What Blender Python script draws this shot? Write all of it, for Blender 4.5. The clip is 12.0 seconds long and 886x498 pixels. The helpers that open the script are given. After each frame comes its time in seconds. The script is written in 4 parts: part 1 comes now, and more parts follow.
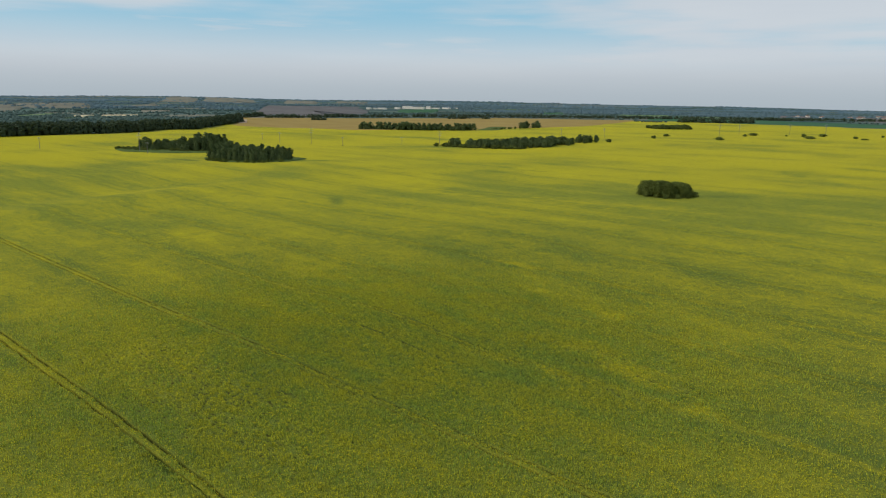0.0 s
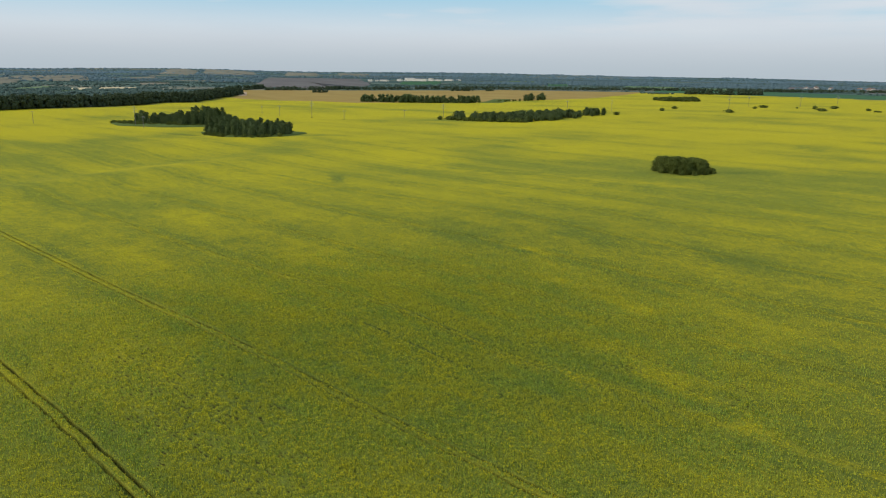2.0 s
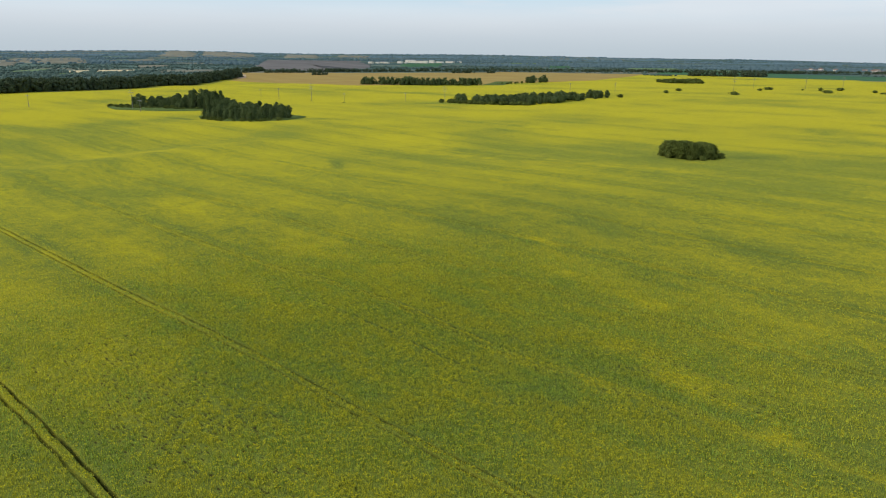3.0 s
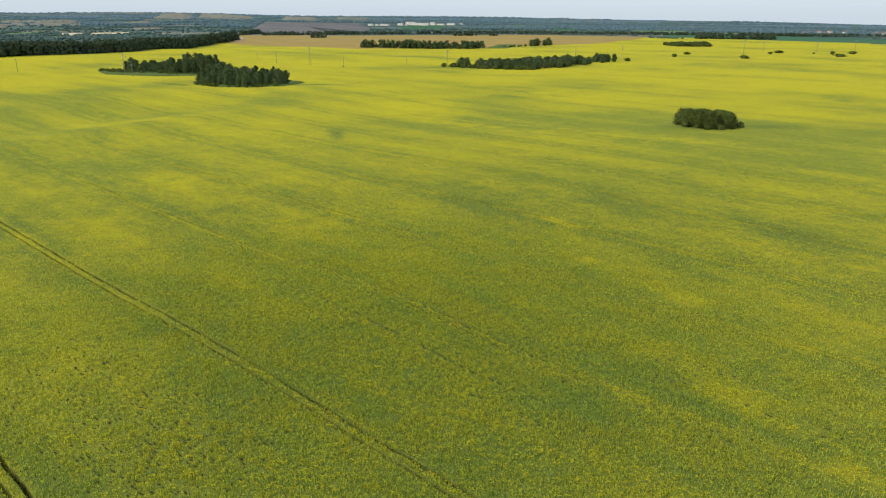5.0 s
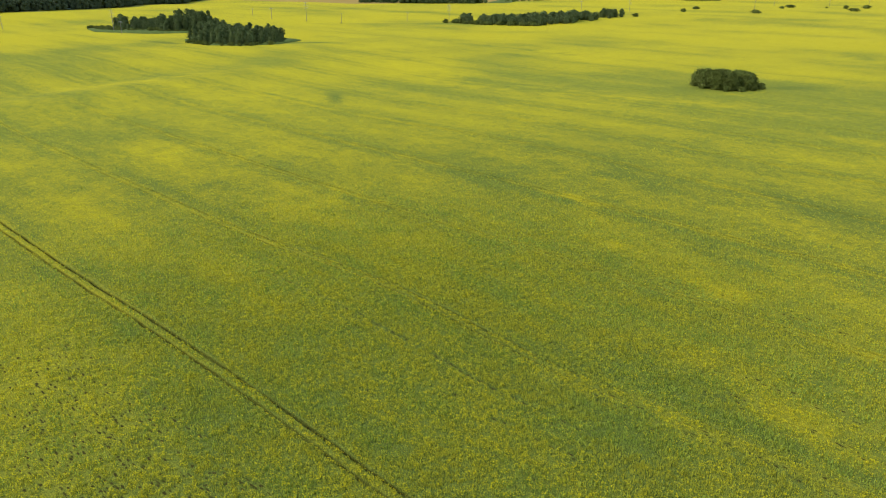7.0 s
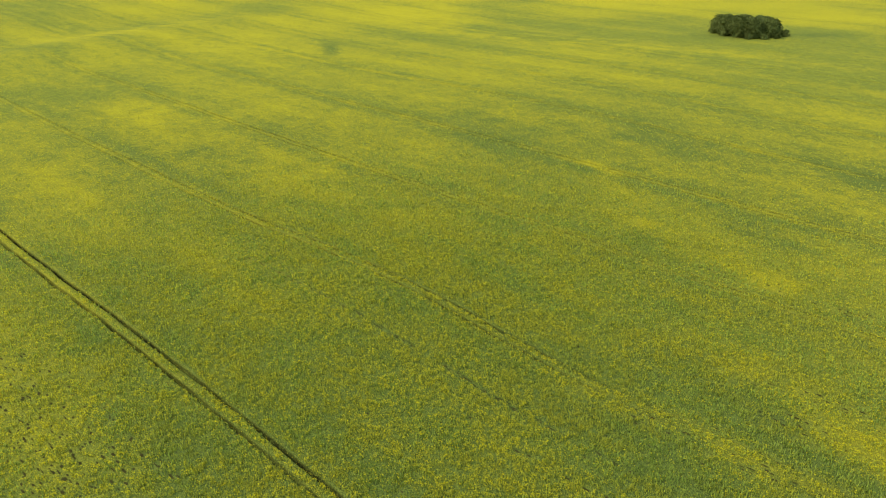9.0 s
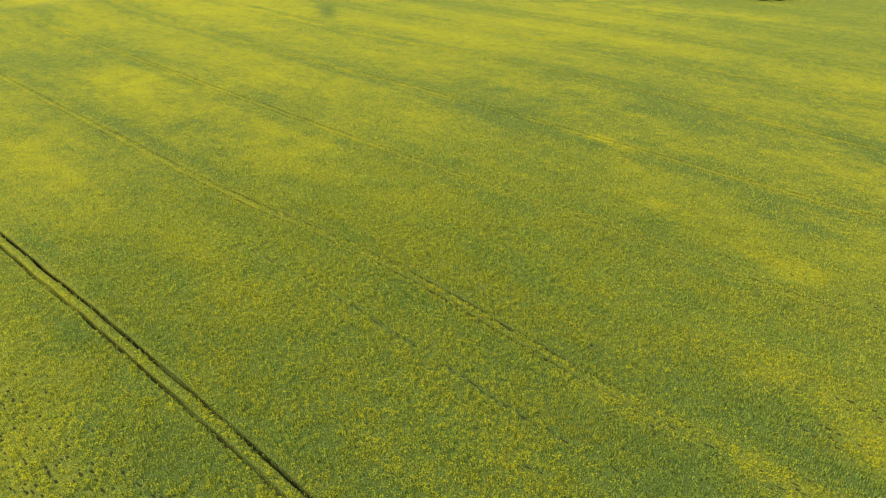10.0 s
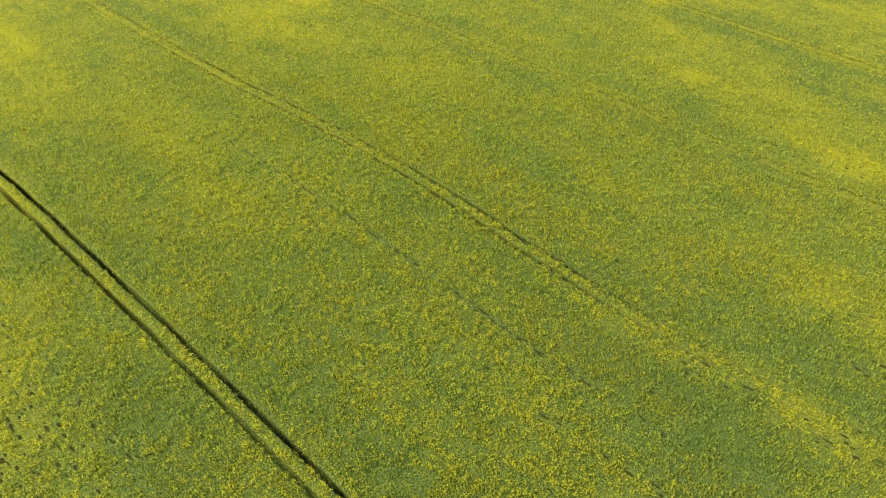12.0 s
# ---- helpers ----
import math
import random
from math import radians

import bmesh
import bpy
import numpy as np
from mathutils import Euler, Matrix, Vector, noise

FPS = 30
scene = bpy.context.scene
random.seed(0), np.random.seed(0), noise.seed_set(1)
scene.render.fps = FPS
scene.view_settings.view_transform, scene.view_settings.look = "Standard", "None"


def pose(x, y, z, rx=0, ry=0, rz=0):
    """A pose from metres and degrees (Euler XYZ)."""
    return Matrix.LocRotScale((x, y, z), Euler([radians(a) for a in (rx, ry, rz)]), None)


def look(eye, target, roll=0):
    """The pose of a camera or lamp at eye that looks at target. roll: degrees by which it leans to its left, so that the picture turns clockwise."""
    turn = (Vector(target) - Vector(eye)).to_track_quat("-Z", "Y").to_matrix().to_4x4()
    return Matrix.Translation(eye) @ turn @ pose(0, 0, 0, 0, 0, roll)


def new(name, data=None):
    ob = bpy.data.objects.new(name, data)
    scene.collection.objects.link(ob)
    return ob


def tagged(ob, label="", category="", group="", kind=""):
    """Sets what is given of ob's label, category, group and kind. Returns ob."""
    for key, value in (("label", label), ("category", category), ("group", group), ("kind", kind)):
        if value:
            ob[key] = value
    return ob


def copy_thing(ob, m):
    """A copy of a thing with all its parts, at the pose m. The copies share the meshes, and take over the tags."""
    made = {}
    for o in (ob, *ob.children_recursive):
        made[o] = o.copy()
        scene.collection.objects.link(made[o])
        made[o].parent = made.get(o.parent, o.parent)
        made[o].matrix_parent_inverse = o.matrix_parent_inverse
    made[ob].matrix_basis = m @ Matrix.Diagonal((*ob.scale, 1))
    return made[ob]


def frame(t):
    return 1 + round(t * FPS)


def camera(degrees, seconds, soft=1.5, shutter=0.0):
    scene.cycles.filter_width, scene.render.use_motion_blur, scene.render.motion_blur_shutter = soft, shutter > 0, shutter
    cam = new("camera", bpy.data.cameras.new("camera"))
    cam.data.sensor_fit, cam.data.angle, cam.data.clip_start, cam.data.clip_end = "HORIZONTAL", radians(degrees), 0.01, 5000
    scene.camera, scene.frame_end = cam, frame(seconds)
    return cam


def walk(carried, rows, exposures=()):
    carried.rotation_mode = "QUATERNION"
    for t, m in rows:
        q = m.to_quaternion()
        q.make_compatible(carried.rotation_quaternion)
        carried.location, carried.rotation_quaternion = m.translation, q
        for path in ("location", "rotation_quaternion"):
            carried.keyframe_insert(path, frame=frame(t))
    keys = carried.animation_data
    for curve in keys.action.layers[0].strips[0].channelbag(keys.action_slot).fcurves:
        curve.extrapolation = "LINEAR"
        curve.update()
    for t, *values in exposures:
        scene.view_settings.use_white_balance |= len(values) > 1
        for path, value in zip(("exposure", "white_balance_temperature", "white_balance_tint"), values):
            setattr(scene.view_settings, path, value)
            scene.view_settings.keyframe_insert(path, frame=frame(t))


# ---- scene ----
cam = camera(64.8, 12.0, 1.15)
PATH = [
    (0, (0.601, -0.252, 53.034), (-0.709, 1.203, 52.624), 0.8),
    (0.5, (-2.602, 2.597, 52.95), (-3.912, 4.049, 52.532), 0.8),
    (1, (-5.741, 5.391, 52.932), (-7.05, 6.838, 52.495), 0.7),
    (1.5, (-8.844, 8.098, 52.961), (-10.15, 9.541, 52.5), 0.7),
    (2, (-11.935, 10.804, 53.031), (-13.238, 12.242, 52.546), 0.7),
    (2.5, (-15.018, 13.48, 53.131), (-16.317, 14.912, 52.622), 0.6),
    (3, (-17.937, 16.157, 53.315), (-19.233, 17.584, 52.783), 0.6),
    (5, (-30.704, 26.97, 53.472), (-31.982, 28.376, 52.844), 0.6),
    (5.5, (-33.909, 29.754, 53.456), (-35.18, 31.152, 52.801), 0.6),
    (6, (-37.138, 32.459, 53.49), (-38.402, 33.85, 52.807), 0.5),
    (6.5, (-40.417, 35.16, 53.56), (-41.674, 36.543, 52.849), 0.5),
    (7, (-43.461, 37.769, 53.666), (-44.71, 39.144, 52.927), 0.5),
    (9, (-55.34, 48.83, 53.691), (-56.549, 50.159, 52.814), 0.2),
    (9.5, (-58.175, 51.624, 53.861), (-59.371, 52.938, 52.943), 0.2),
    (10, (-61.055, 54.41, 54.186), (-62.23, 55.701, 53.21), 0.2),
    (10.5, (-63.789, 57.126, 54.36), (-64.934, 58.384, 53.307), 0.1),
    (11, (-66.349, 59.866, 54.476), (-67.452, 61.073, 53.325), -0.0),
    (11.5, (-68.871, 62.712, 54.504), (-69.922, 63.856, 53.246), -0.1),
    (12, (-71.208, 65.308, 54.563), (-72.204, 66.386, 53.205), -0.4),]
EXPOSURES = [(0.0, -0.52), (3.0, -0.22), (6.0, 0.1), (9.0, 0.17), (12.0, 0.5)]
walk(cam, [(t, look(eye, target, roll)) for t, eye, target, roll in PATH], EXPOSURES)

# ---- sky, sun ----
SUN_AZ, SUN_EL = 234.0, 45.0  # degrees from +x towards +y, and above the horizon


class Nodes:
    """A small writer for node trees."""

    def __init__(self, tree):
        self.tree = tree
        tree.nodes.clear()

    def add(self, kind, ins=None, out=0, **props):
        node = self.tree.nodes.new(kind)
        if "operation" in props:
            node.operation = props["operation"]
        if "data_type" in props:
            node.data_type = props["data_type"]
        if "interpolation_type" in props:
            node.interpolation_type = props["interpolation_type"]
        if "attribute_name" in props:
            node.attribute_name = props["attribute_name"]
        if "sky_type" in props:
            node.sky_type, node.sun_disc = props["sky_type"], False
            node.sun_elevation, node.sun_rotation = props["sun_elevation"], props["sun_rotation"]
            node.air_density, node.dust_density, node.ozone_density = props["air_density"], props["dust_density"], props["ozone_density"]
        for key, value in (ins or {}).items():
            if isinstance(value, bpy.types.NodeSocket):
                self.tree.links.new(value, node.inputs[key])
            else:
                node.inputs[key].default_value = value
        return node.outputs[out] if out is not None and len(node.outputs) else node

    def math(self, op, a, b=0.0, c=0.0):
        return self.add("ShaderNodeMath", {0: a, 1: b, 2: c}, operation=op)

    def mix(self, f, a, b):
        return self.add("ShaderNodeMix", {0: f, 6: a, 7: b}, out=2, data_type="RGBA")

    def ramp(self, v, lo, hi, a=0.0, b=1.0):
        return self.add("ShaderNodeMapRange", {0: v, 1: lo, 2: hi, 3: a, 4: b}, interpolation_type="SMOOTHSTEP")

    def noise(self, vec, scale, detail=3.0, rough=0.55):
        return self.add("ShaderNodeTexNoise", {"Vector": vec, "Scale": scale, "Detail": detail, "Roughness": rough})

    def stretch(self, vec, sx, sy, sz=1.0, turn=0.0):
        return self.add("ShaderNodeMapping", {"Vector": vec, "Scale": (sx, sy, sz), "Rotation": (0, 0, radians(turn))})


def rgb(r, g, b):
    return (r, g, b, 1.0)


def sky_world():
    world = bpy.data.worlds.new("sky")
    scene.world = world
    world.use_nodes = True
    n = Nodes(world.node_tree)
    way = n.add("ShaderNodeTexCoord", out=0)
    sky = n.add("ShaderNodeTexSky", sky_type="NISHITA", sun_elevation=radians(SUN_EL), sun_rotation=radians(90 - SUN_AZ),
                air_density=1.3, dust_density=0.4, ozone_density=2.5)
    sep = n.add("ShaderNodeSeparateXYZ", {0: way}, out=None)
    up = n.math("MAXIMUM", sep.outputs[2], 0.0)
    # thin sheets of cloud seen edge-on: long across, shallow in height
    sheet = n.stretch(way, 1.5, 1.5, 13.0)
    big = n.noise(n.add("ShaderNodeVectorMath", {0: sheet, 1: (3.1, 0.4, 0.25)}), 1.25, 5.0, 0.5)
    veil = n.ramp(big, 0.36, 0.58)
    wisp = n.ramp(n.noise(n.stretch(way, 3.0, 3.0, 34.0), 1.6, 4.0, 0.55), 0.50, 0.72)
    # they close to one grey band low over the land
    low = n.ramp(up, 0.035, 0.125, 1.0, 0.0)
    cover = n.math("MAXIMUM", n.math("MULTIPLY", veil, 0.80), n.math("MAXIMUM", n.math("MULTIPLY", low, 0.86), n.math("MULTIPLY", wisp, 0.55)))
    soft = n.noise(n.stretch(way, 2.0, 2.0, 20.0), 2.2, 4.0, 0.5)
    cloud = n.mix(soft, rgb(7.0, 7.2, 7.7), rgb(8.2, 8.2, 8.4))
    haze = n.ramp(up, 0.0, 0.075, 1.0, 0.0)
    cloud = n.mix(haze, cloud, rgb(5.0, 5.45, 5.9))
    blue = n.mix(0.8, sky, rgb(3.2, 6.6, 8.9))
    both = n.mix(cover, blue, cloud)
    bg = n.add("ShaderNodeBackground", {0: both, 1: 0.122})
    n.add("ShaderNodeOutputWorld", {0: bg}, out=None)


sky_world()
sun = new("sun", bpy.data.lights.new("sun", "SUN"))
sun.data.energy, sun.data.angle, sun.data.color = 2.6, radians(3.0), (1.0, 0.95, 0.86)
sun.matrix_world = look((0, 0, 300), (-math.cos(radians(SUN_AZ)) * math.cos(radians(SUN_EL)), -math.sin(radians(SUN_AZ)) * math.cos(radians(SUN_EL)), 300 - math.sin(radians(SUN_EL))))


# ---- lie of the land ----
def lattice(ix, iy, seed):
    h = np.sin(ix * 127.1 + iy * 311.7 + seed * 74.7) * 43758.5453
    return h - np.floor(h)


def vnoise(x, y, seed=0):
    ix, iy = np.floor(x), np.floor(y)
    fx, fy = x - ix, y - iy
    fx, fy = fx * fx * (3 - 2 * fx), fy * fy * (3 - 2 * fy)
    a, b = lattice(ix, iy, seed), lattice(ix + 1, iy, seed)
    c, d = lattice(ix, iy + 1, seed), lattice(ix + 1, iy + 1, seed)
    return (a * (1 - fx) + b * fx) * (1 - fy) + (c * (1 - fx) + d * fx) * fy


def fbm(x, y, seed=0, octaves=4):
    total, weight, amp = 0.0, 0.0, 1.0
    for k in range(octaves):
        total = total + amp * vnoise(x * 2 ** k, y * 2 ** k, seed + 11 * k)
        weight += amp
        amp *= 0.55
    return total / weight


def smooth(v, lo, hi):
    t = np.clip((v - lo) / (hi - lo), 0, 1)
    return t * t * (3 - 2 * t)


def bell(x, y, cx, cy, sx, sy, turn=0.0):
    c, s = math.cos(radians(turn)), math.sin(radians(turn))
    u, v = (x - cx) * c + (y - cy) * s, -(x - cx) * s + (y - cy) * c
    return np.exp(-(u / sx) ** 2 - (v / sy) ** 2)


SWELLS = [  # x, y, half lengths, turn, height
    (-133, 102, 30, 30, 0, 1.3),
    (-126, 114, 20, 13, 0, 0.6),
    (-90, 114, 14, 12, 0, -0.7),
    (-165, 222, 60, 40, 0, 2.0),
    (-368, 160, 26, 95, 16, 3.2),
    (-430, 200, 40, 110, 16, -2.2),
    (-470, 330, 70, 60, 30, 1.5),
    (-300, 330, 60, 80, 40, -1.5),
    (-900, 330, 160, 80, 20, -4.0),
    (-1275, 600, 340, 170, 116, -5.0),
    (-1345, 745, 70, 110, 116, -2.5),
    (-4150, 2150, 900, 500, 25, 18.0),
    (-3300, 1750, 500, 260, 25, 8.0),
    (-4300, 1100, 700, 400, 10, 7.0),
    (-3150, 3600, 900, 1300, 40, 13.0),
    (-900, 4750, 500, 700, 0, -14.0),
]


def land(x, y):
    """Height of the land: a level plain that rises to wooded uplands."""
    x, y = np.asarray(x, float), np.asarray(y, float)
    d = np.hypot(x, y)
    u = np.clip((d - 1500) / 3400, 0, 0.985)
    far = 1500 + 3400 * u / (1 - u)
    z = np.where(d > 1500, 53.5 * (1 - d / np.maximum(far, 1)), 0.0)
    z = np.maximum(z, 0)
    for cx, cy, sx, sy, turn, h in SWELLS:
        z = z + h * bell(x, y, cx, cy, sx, sy, turn)
    roll_ = (fbm(x / 210, y / 210, 5, 3) - 0.5) * 5.0 * smooth(d, 200, 520) * (1 - smooth(d, 1500, 2400))
    return z + roll_


FIELD_EDGE = [(-1165, 60), (-1125, 325), (-1230, 562), (-1430, 848), (-1440, 930), (-1050, 930), (-985, 1110), (-990, 1490), (-1130, 2080), (-725, 2150), (-372, 2084),
              (300, 2000), (1600, 1500), (1600, -1500), (-1300, -700)]


def inside(x, y, poly):
    hit = np.zeros(np.shape(x), bool)
    for (x0, y0), (x1, y1) in zip(poly, poly[1:] + poly[:1]):
        cross = ((y0 > y) != (y1 > y)) & (x < (x1 - x0) * (y - y0) / (y1 - y0 + 1e-9) + x0)
        hit ^= cross
    return hit


TRACKS = [9.3 + 35.2 * k for k in range(-1, 16)]  # sprayer tramlines, all along x
RIPE = [  # stands in full flower: x, y, half lengths along and across, turn, bloom
    (-131, 185, 6, 3, -16, 0.35), (-117, 176, 8, 6, -11, 0.20), (-109, 165, 7, 2.0, 5, 0.50), (-83, 156.5, 9, 2.6, 6, 0.48), (-59, 125, 11, 3.5, -17, 0.5),
    (-70, 112, 7, 3.5, -20, 0.36), (-91, 113, 11, 1.8, -3, 0.40), (-58, 150, 14, 9, -8, 0.15), (-42, 117, 4, 3, 4, 0.4), (-140, 67, 24, 8, -3, 0.14),
    (-140, 53, 12, 6, 4, 0.16), (-137, 95, 8, 5, 5, 0.22), (-250, 139, 24, 10, 3, 0.25), (-183, 140, 18, 9, 2, 0.25), (-198, 97, 19, 5, -4, 0.16), (-75, 132, 6, 5, -5, 0.2),
]
# far stands; the one at (-400, 200) paints the ridge crest's brightness as bloom
RIPE_AND_LIT_CREST = [
    (-355, 347, 70, 20, -19, 0.25), (-338, 476, 53, 20, -20, 0.25), (-400, 200, 39, 12, 94, 0.3), (-330, 215, 60, 12, 20, 0.15), (-220, 330, 80, 14, 10, 0.2),
]
GREEN_STANDS = [  # thin or late stands
    (-130, 213, 17, 8, -32, -0.30), (-92, 175, 9, 6, -12, -0.35), (-87, 225, 12, 8, -26, -0.2), (-158, 183, 16, 9, -12, -0.28), (-78, 105, 14, 4.5, -14, -0.45),
    (-70, 121, 8, 2.6, -20, -0.35), (-105, 86, 26, 4, -4, -0.22), (-285, 132, 22, 10, 15, -0.25), (-205, 132, 13, 5, 6, -0.25), (-157, 93, 13, 4, -10, -0.22),
    (-85, 109, 12, 3, -6, -0.30), (-116, 73, 16, 3, 0, -0.25), (-150, 200, 40, 9, 10, -0.2), (-161, 600, 54, 14, -48, -0.35), (-185, 98, 16, 8, 0, -0.14), (-112, 66, 12, 7, 0, -0.14),
]
WEEDS_AND_TAILS = [  # green all through: unsown ground by groves and poles, tails beside island and grove
    (-294, 240, 13, 2.6, 143, 0.85), (-155, 420, 13, 7, 42, 0.8), (-497, 383, 16, 5, 50, 0.95), (-575, 306, 24, 6, 0, 0.6),
    (-660, 575, 60, 8, 40, 0.2), (-590, 640, 50, 8, 40, 0.2), (-184, 392, 20, 8, 42, 0.5),
]


def weed_or_tail(x, y):
    w = 0.0
    for cx, cy, sx, sy, turn, h in WEEDS_AND_TAILS:
        w = np.maximum(w, h * bell(x, y, cx, cy, sx, sy, turn))
    return w


def bloom(x, y):
    """How far the rape is in flower, 0 to 1."""
    d = np.hypot(x + 40, y - 40)
    b = np.interp(d, (0, 60, 130, 250, 420, 700), (0.26, 0.30, 0.36, 0.335, 0.40, 0.68))
    near = 1 - smooth(d, 200, 600)
    streak = fbm(x / 40 + 0.4 * vnoise(x / 60, y / 60, 2), y / 12, 21, 4) - 0.5
    blot = fbm(x / 34, y / 22, 31, 4) - 0.5
    broad = fbm(x / 70, y / 60, 131, 3) - 0.5
    wide = fbm(x / 150, y / 70, 41, 3) - 0.5
    b = b + (0.22 - 0.02 * near) * streak + (0.36 - 0.18 * near) * blot + (0.70 - 0.50 * near) * broad + (0.74 - 0.52 * near) * wide
    chunk = smooth(fbm(x / 4.5, y / 3.0, 51, 3), 0.36, 0.64)
    b = b + 0.34 * (fbm(x / 7, y / 4.5, 141, 4) - 0.5) * near
    for cx, cy, sx, sy, turn, h in RIPE + RIPE_AND_LIT_CREST + GREEN_STANDS:
        b = b + h * bell(x, y, cx, cy, sx, sy, turn) * 0.8 * (0.15 + 1.7 * chunk if h > 0 else 0.55 + 0.9 * chunk)
    k = (y - 9.3) / 35.2
    off = np.abs(k - np.round(k)) * 35.2
    b = b + (0.20 - 0.19 * smooth(d, 110, 250)) * (1 - 0.75 * smooth(y, 124, 142)) * np.exp(-(off / 1.1) ** 2) - 0.17 * np.exp(-((off - 3.4) / 1.8) ** 2) * (0.4 + 1.2 * vnoise(x / 18, y / 9, 77))
    half = np.abs(k - 0.5 - np.round(k - 0.5)) * 35.2
    b = b + 0.10 * np.exp(-(half / 2.5) ** 2)
    weeds = weed_or_tail(x, y)
    return np.clip(b - weeds, 0.22 * smooth(d, 130, 300) * (1 - weeds), 1)


def crop_relief(x, y):
    return (vnoise(x / 2.0, y / 2.0, 81) - 0.5) * 0.25


def meander(x, y):
    return 0.7 * (vnoise(x / 45, y / 35.2 * 0.7, 61) - 0.5) + 0.34 * (vnoise(x / 5, y / 35.2, 63) - 0.5) - 1.2 * bell(x, y, -72, 44.5, 30, 12)


NEAR_FIELD = [(-80, 10), (-30, 30), (10, 70), (30, 120), (30, 330), (-120, 440), (-330, 330), (-430, 170), (-330, 40)]


def rut_strength(x, y0, side):
    """How open a wheel rut is: the tramlines past the second are faint, one closes up, the far wheel pressed deeper."""
    s = np.where(side > 0, 1.0, 0.8) * np.where(y0 > 130, 0.6, 1.0)
    s = s * (1 + 0.8 * bell(x, y0, -168, 79.7, 26, 5) * (side > 0))
    return s * np.where(np.abs(y0 - 114.9) < 3, 1 - 0.85 * smooth(x, -104, -84) - 0.6 * smooth(-x, 160, 190), 1.0)


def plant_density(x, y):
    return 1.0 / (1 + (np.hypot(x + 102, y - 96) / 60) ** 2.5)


# ---- materials ----
def material(name):
    m = bpy.data.materials.new(name)
    m.use_nodes = True
    return m, Nodes(m.node_tree)


def finish(n, color, rough=0.85, bump=None, strength=0.5, distance=0.05, sheen=0.0, through_=0.0, metal=0.0, spec=0.3):
    ins = {"Base Color": color, "Roughness": rough, "Metallic": metal, "Specular IOR Level": spec, "Sheen Weight": sheen, "Sheen Roughness": 0.6}
    if bump is not None:
        ins["Normal"] = n.add("ShaderNodeBump", {"Height": bump, "Strength": strength, "Distance": distance})
    shade = n.add("ShaderNodeBsdfPrincipled", ins)
    if through_:
        thin = n.add("ShaderNodeBsdfTranslucent", {"Color": color})
        shade = n.add("ShaderNodeMixShader", {0: through_, 1: shade, 2: thin})
    n.add("ShaderNodeOutputMaterial", {"Surface": shade}, out=None)


YELLOW, YELLOW2 = rgb(0.505, 0.402, 0.018), rgb(0.400, 0.345, 0.020)
GREEN, GREEN2 = rgb(0.098, 0.129, 0.026), rgb(0.145, 0.160, 0.028)


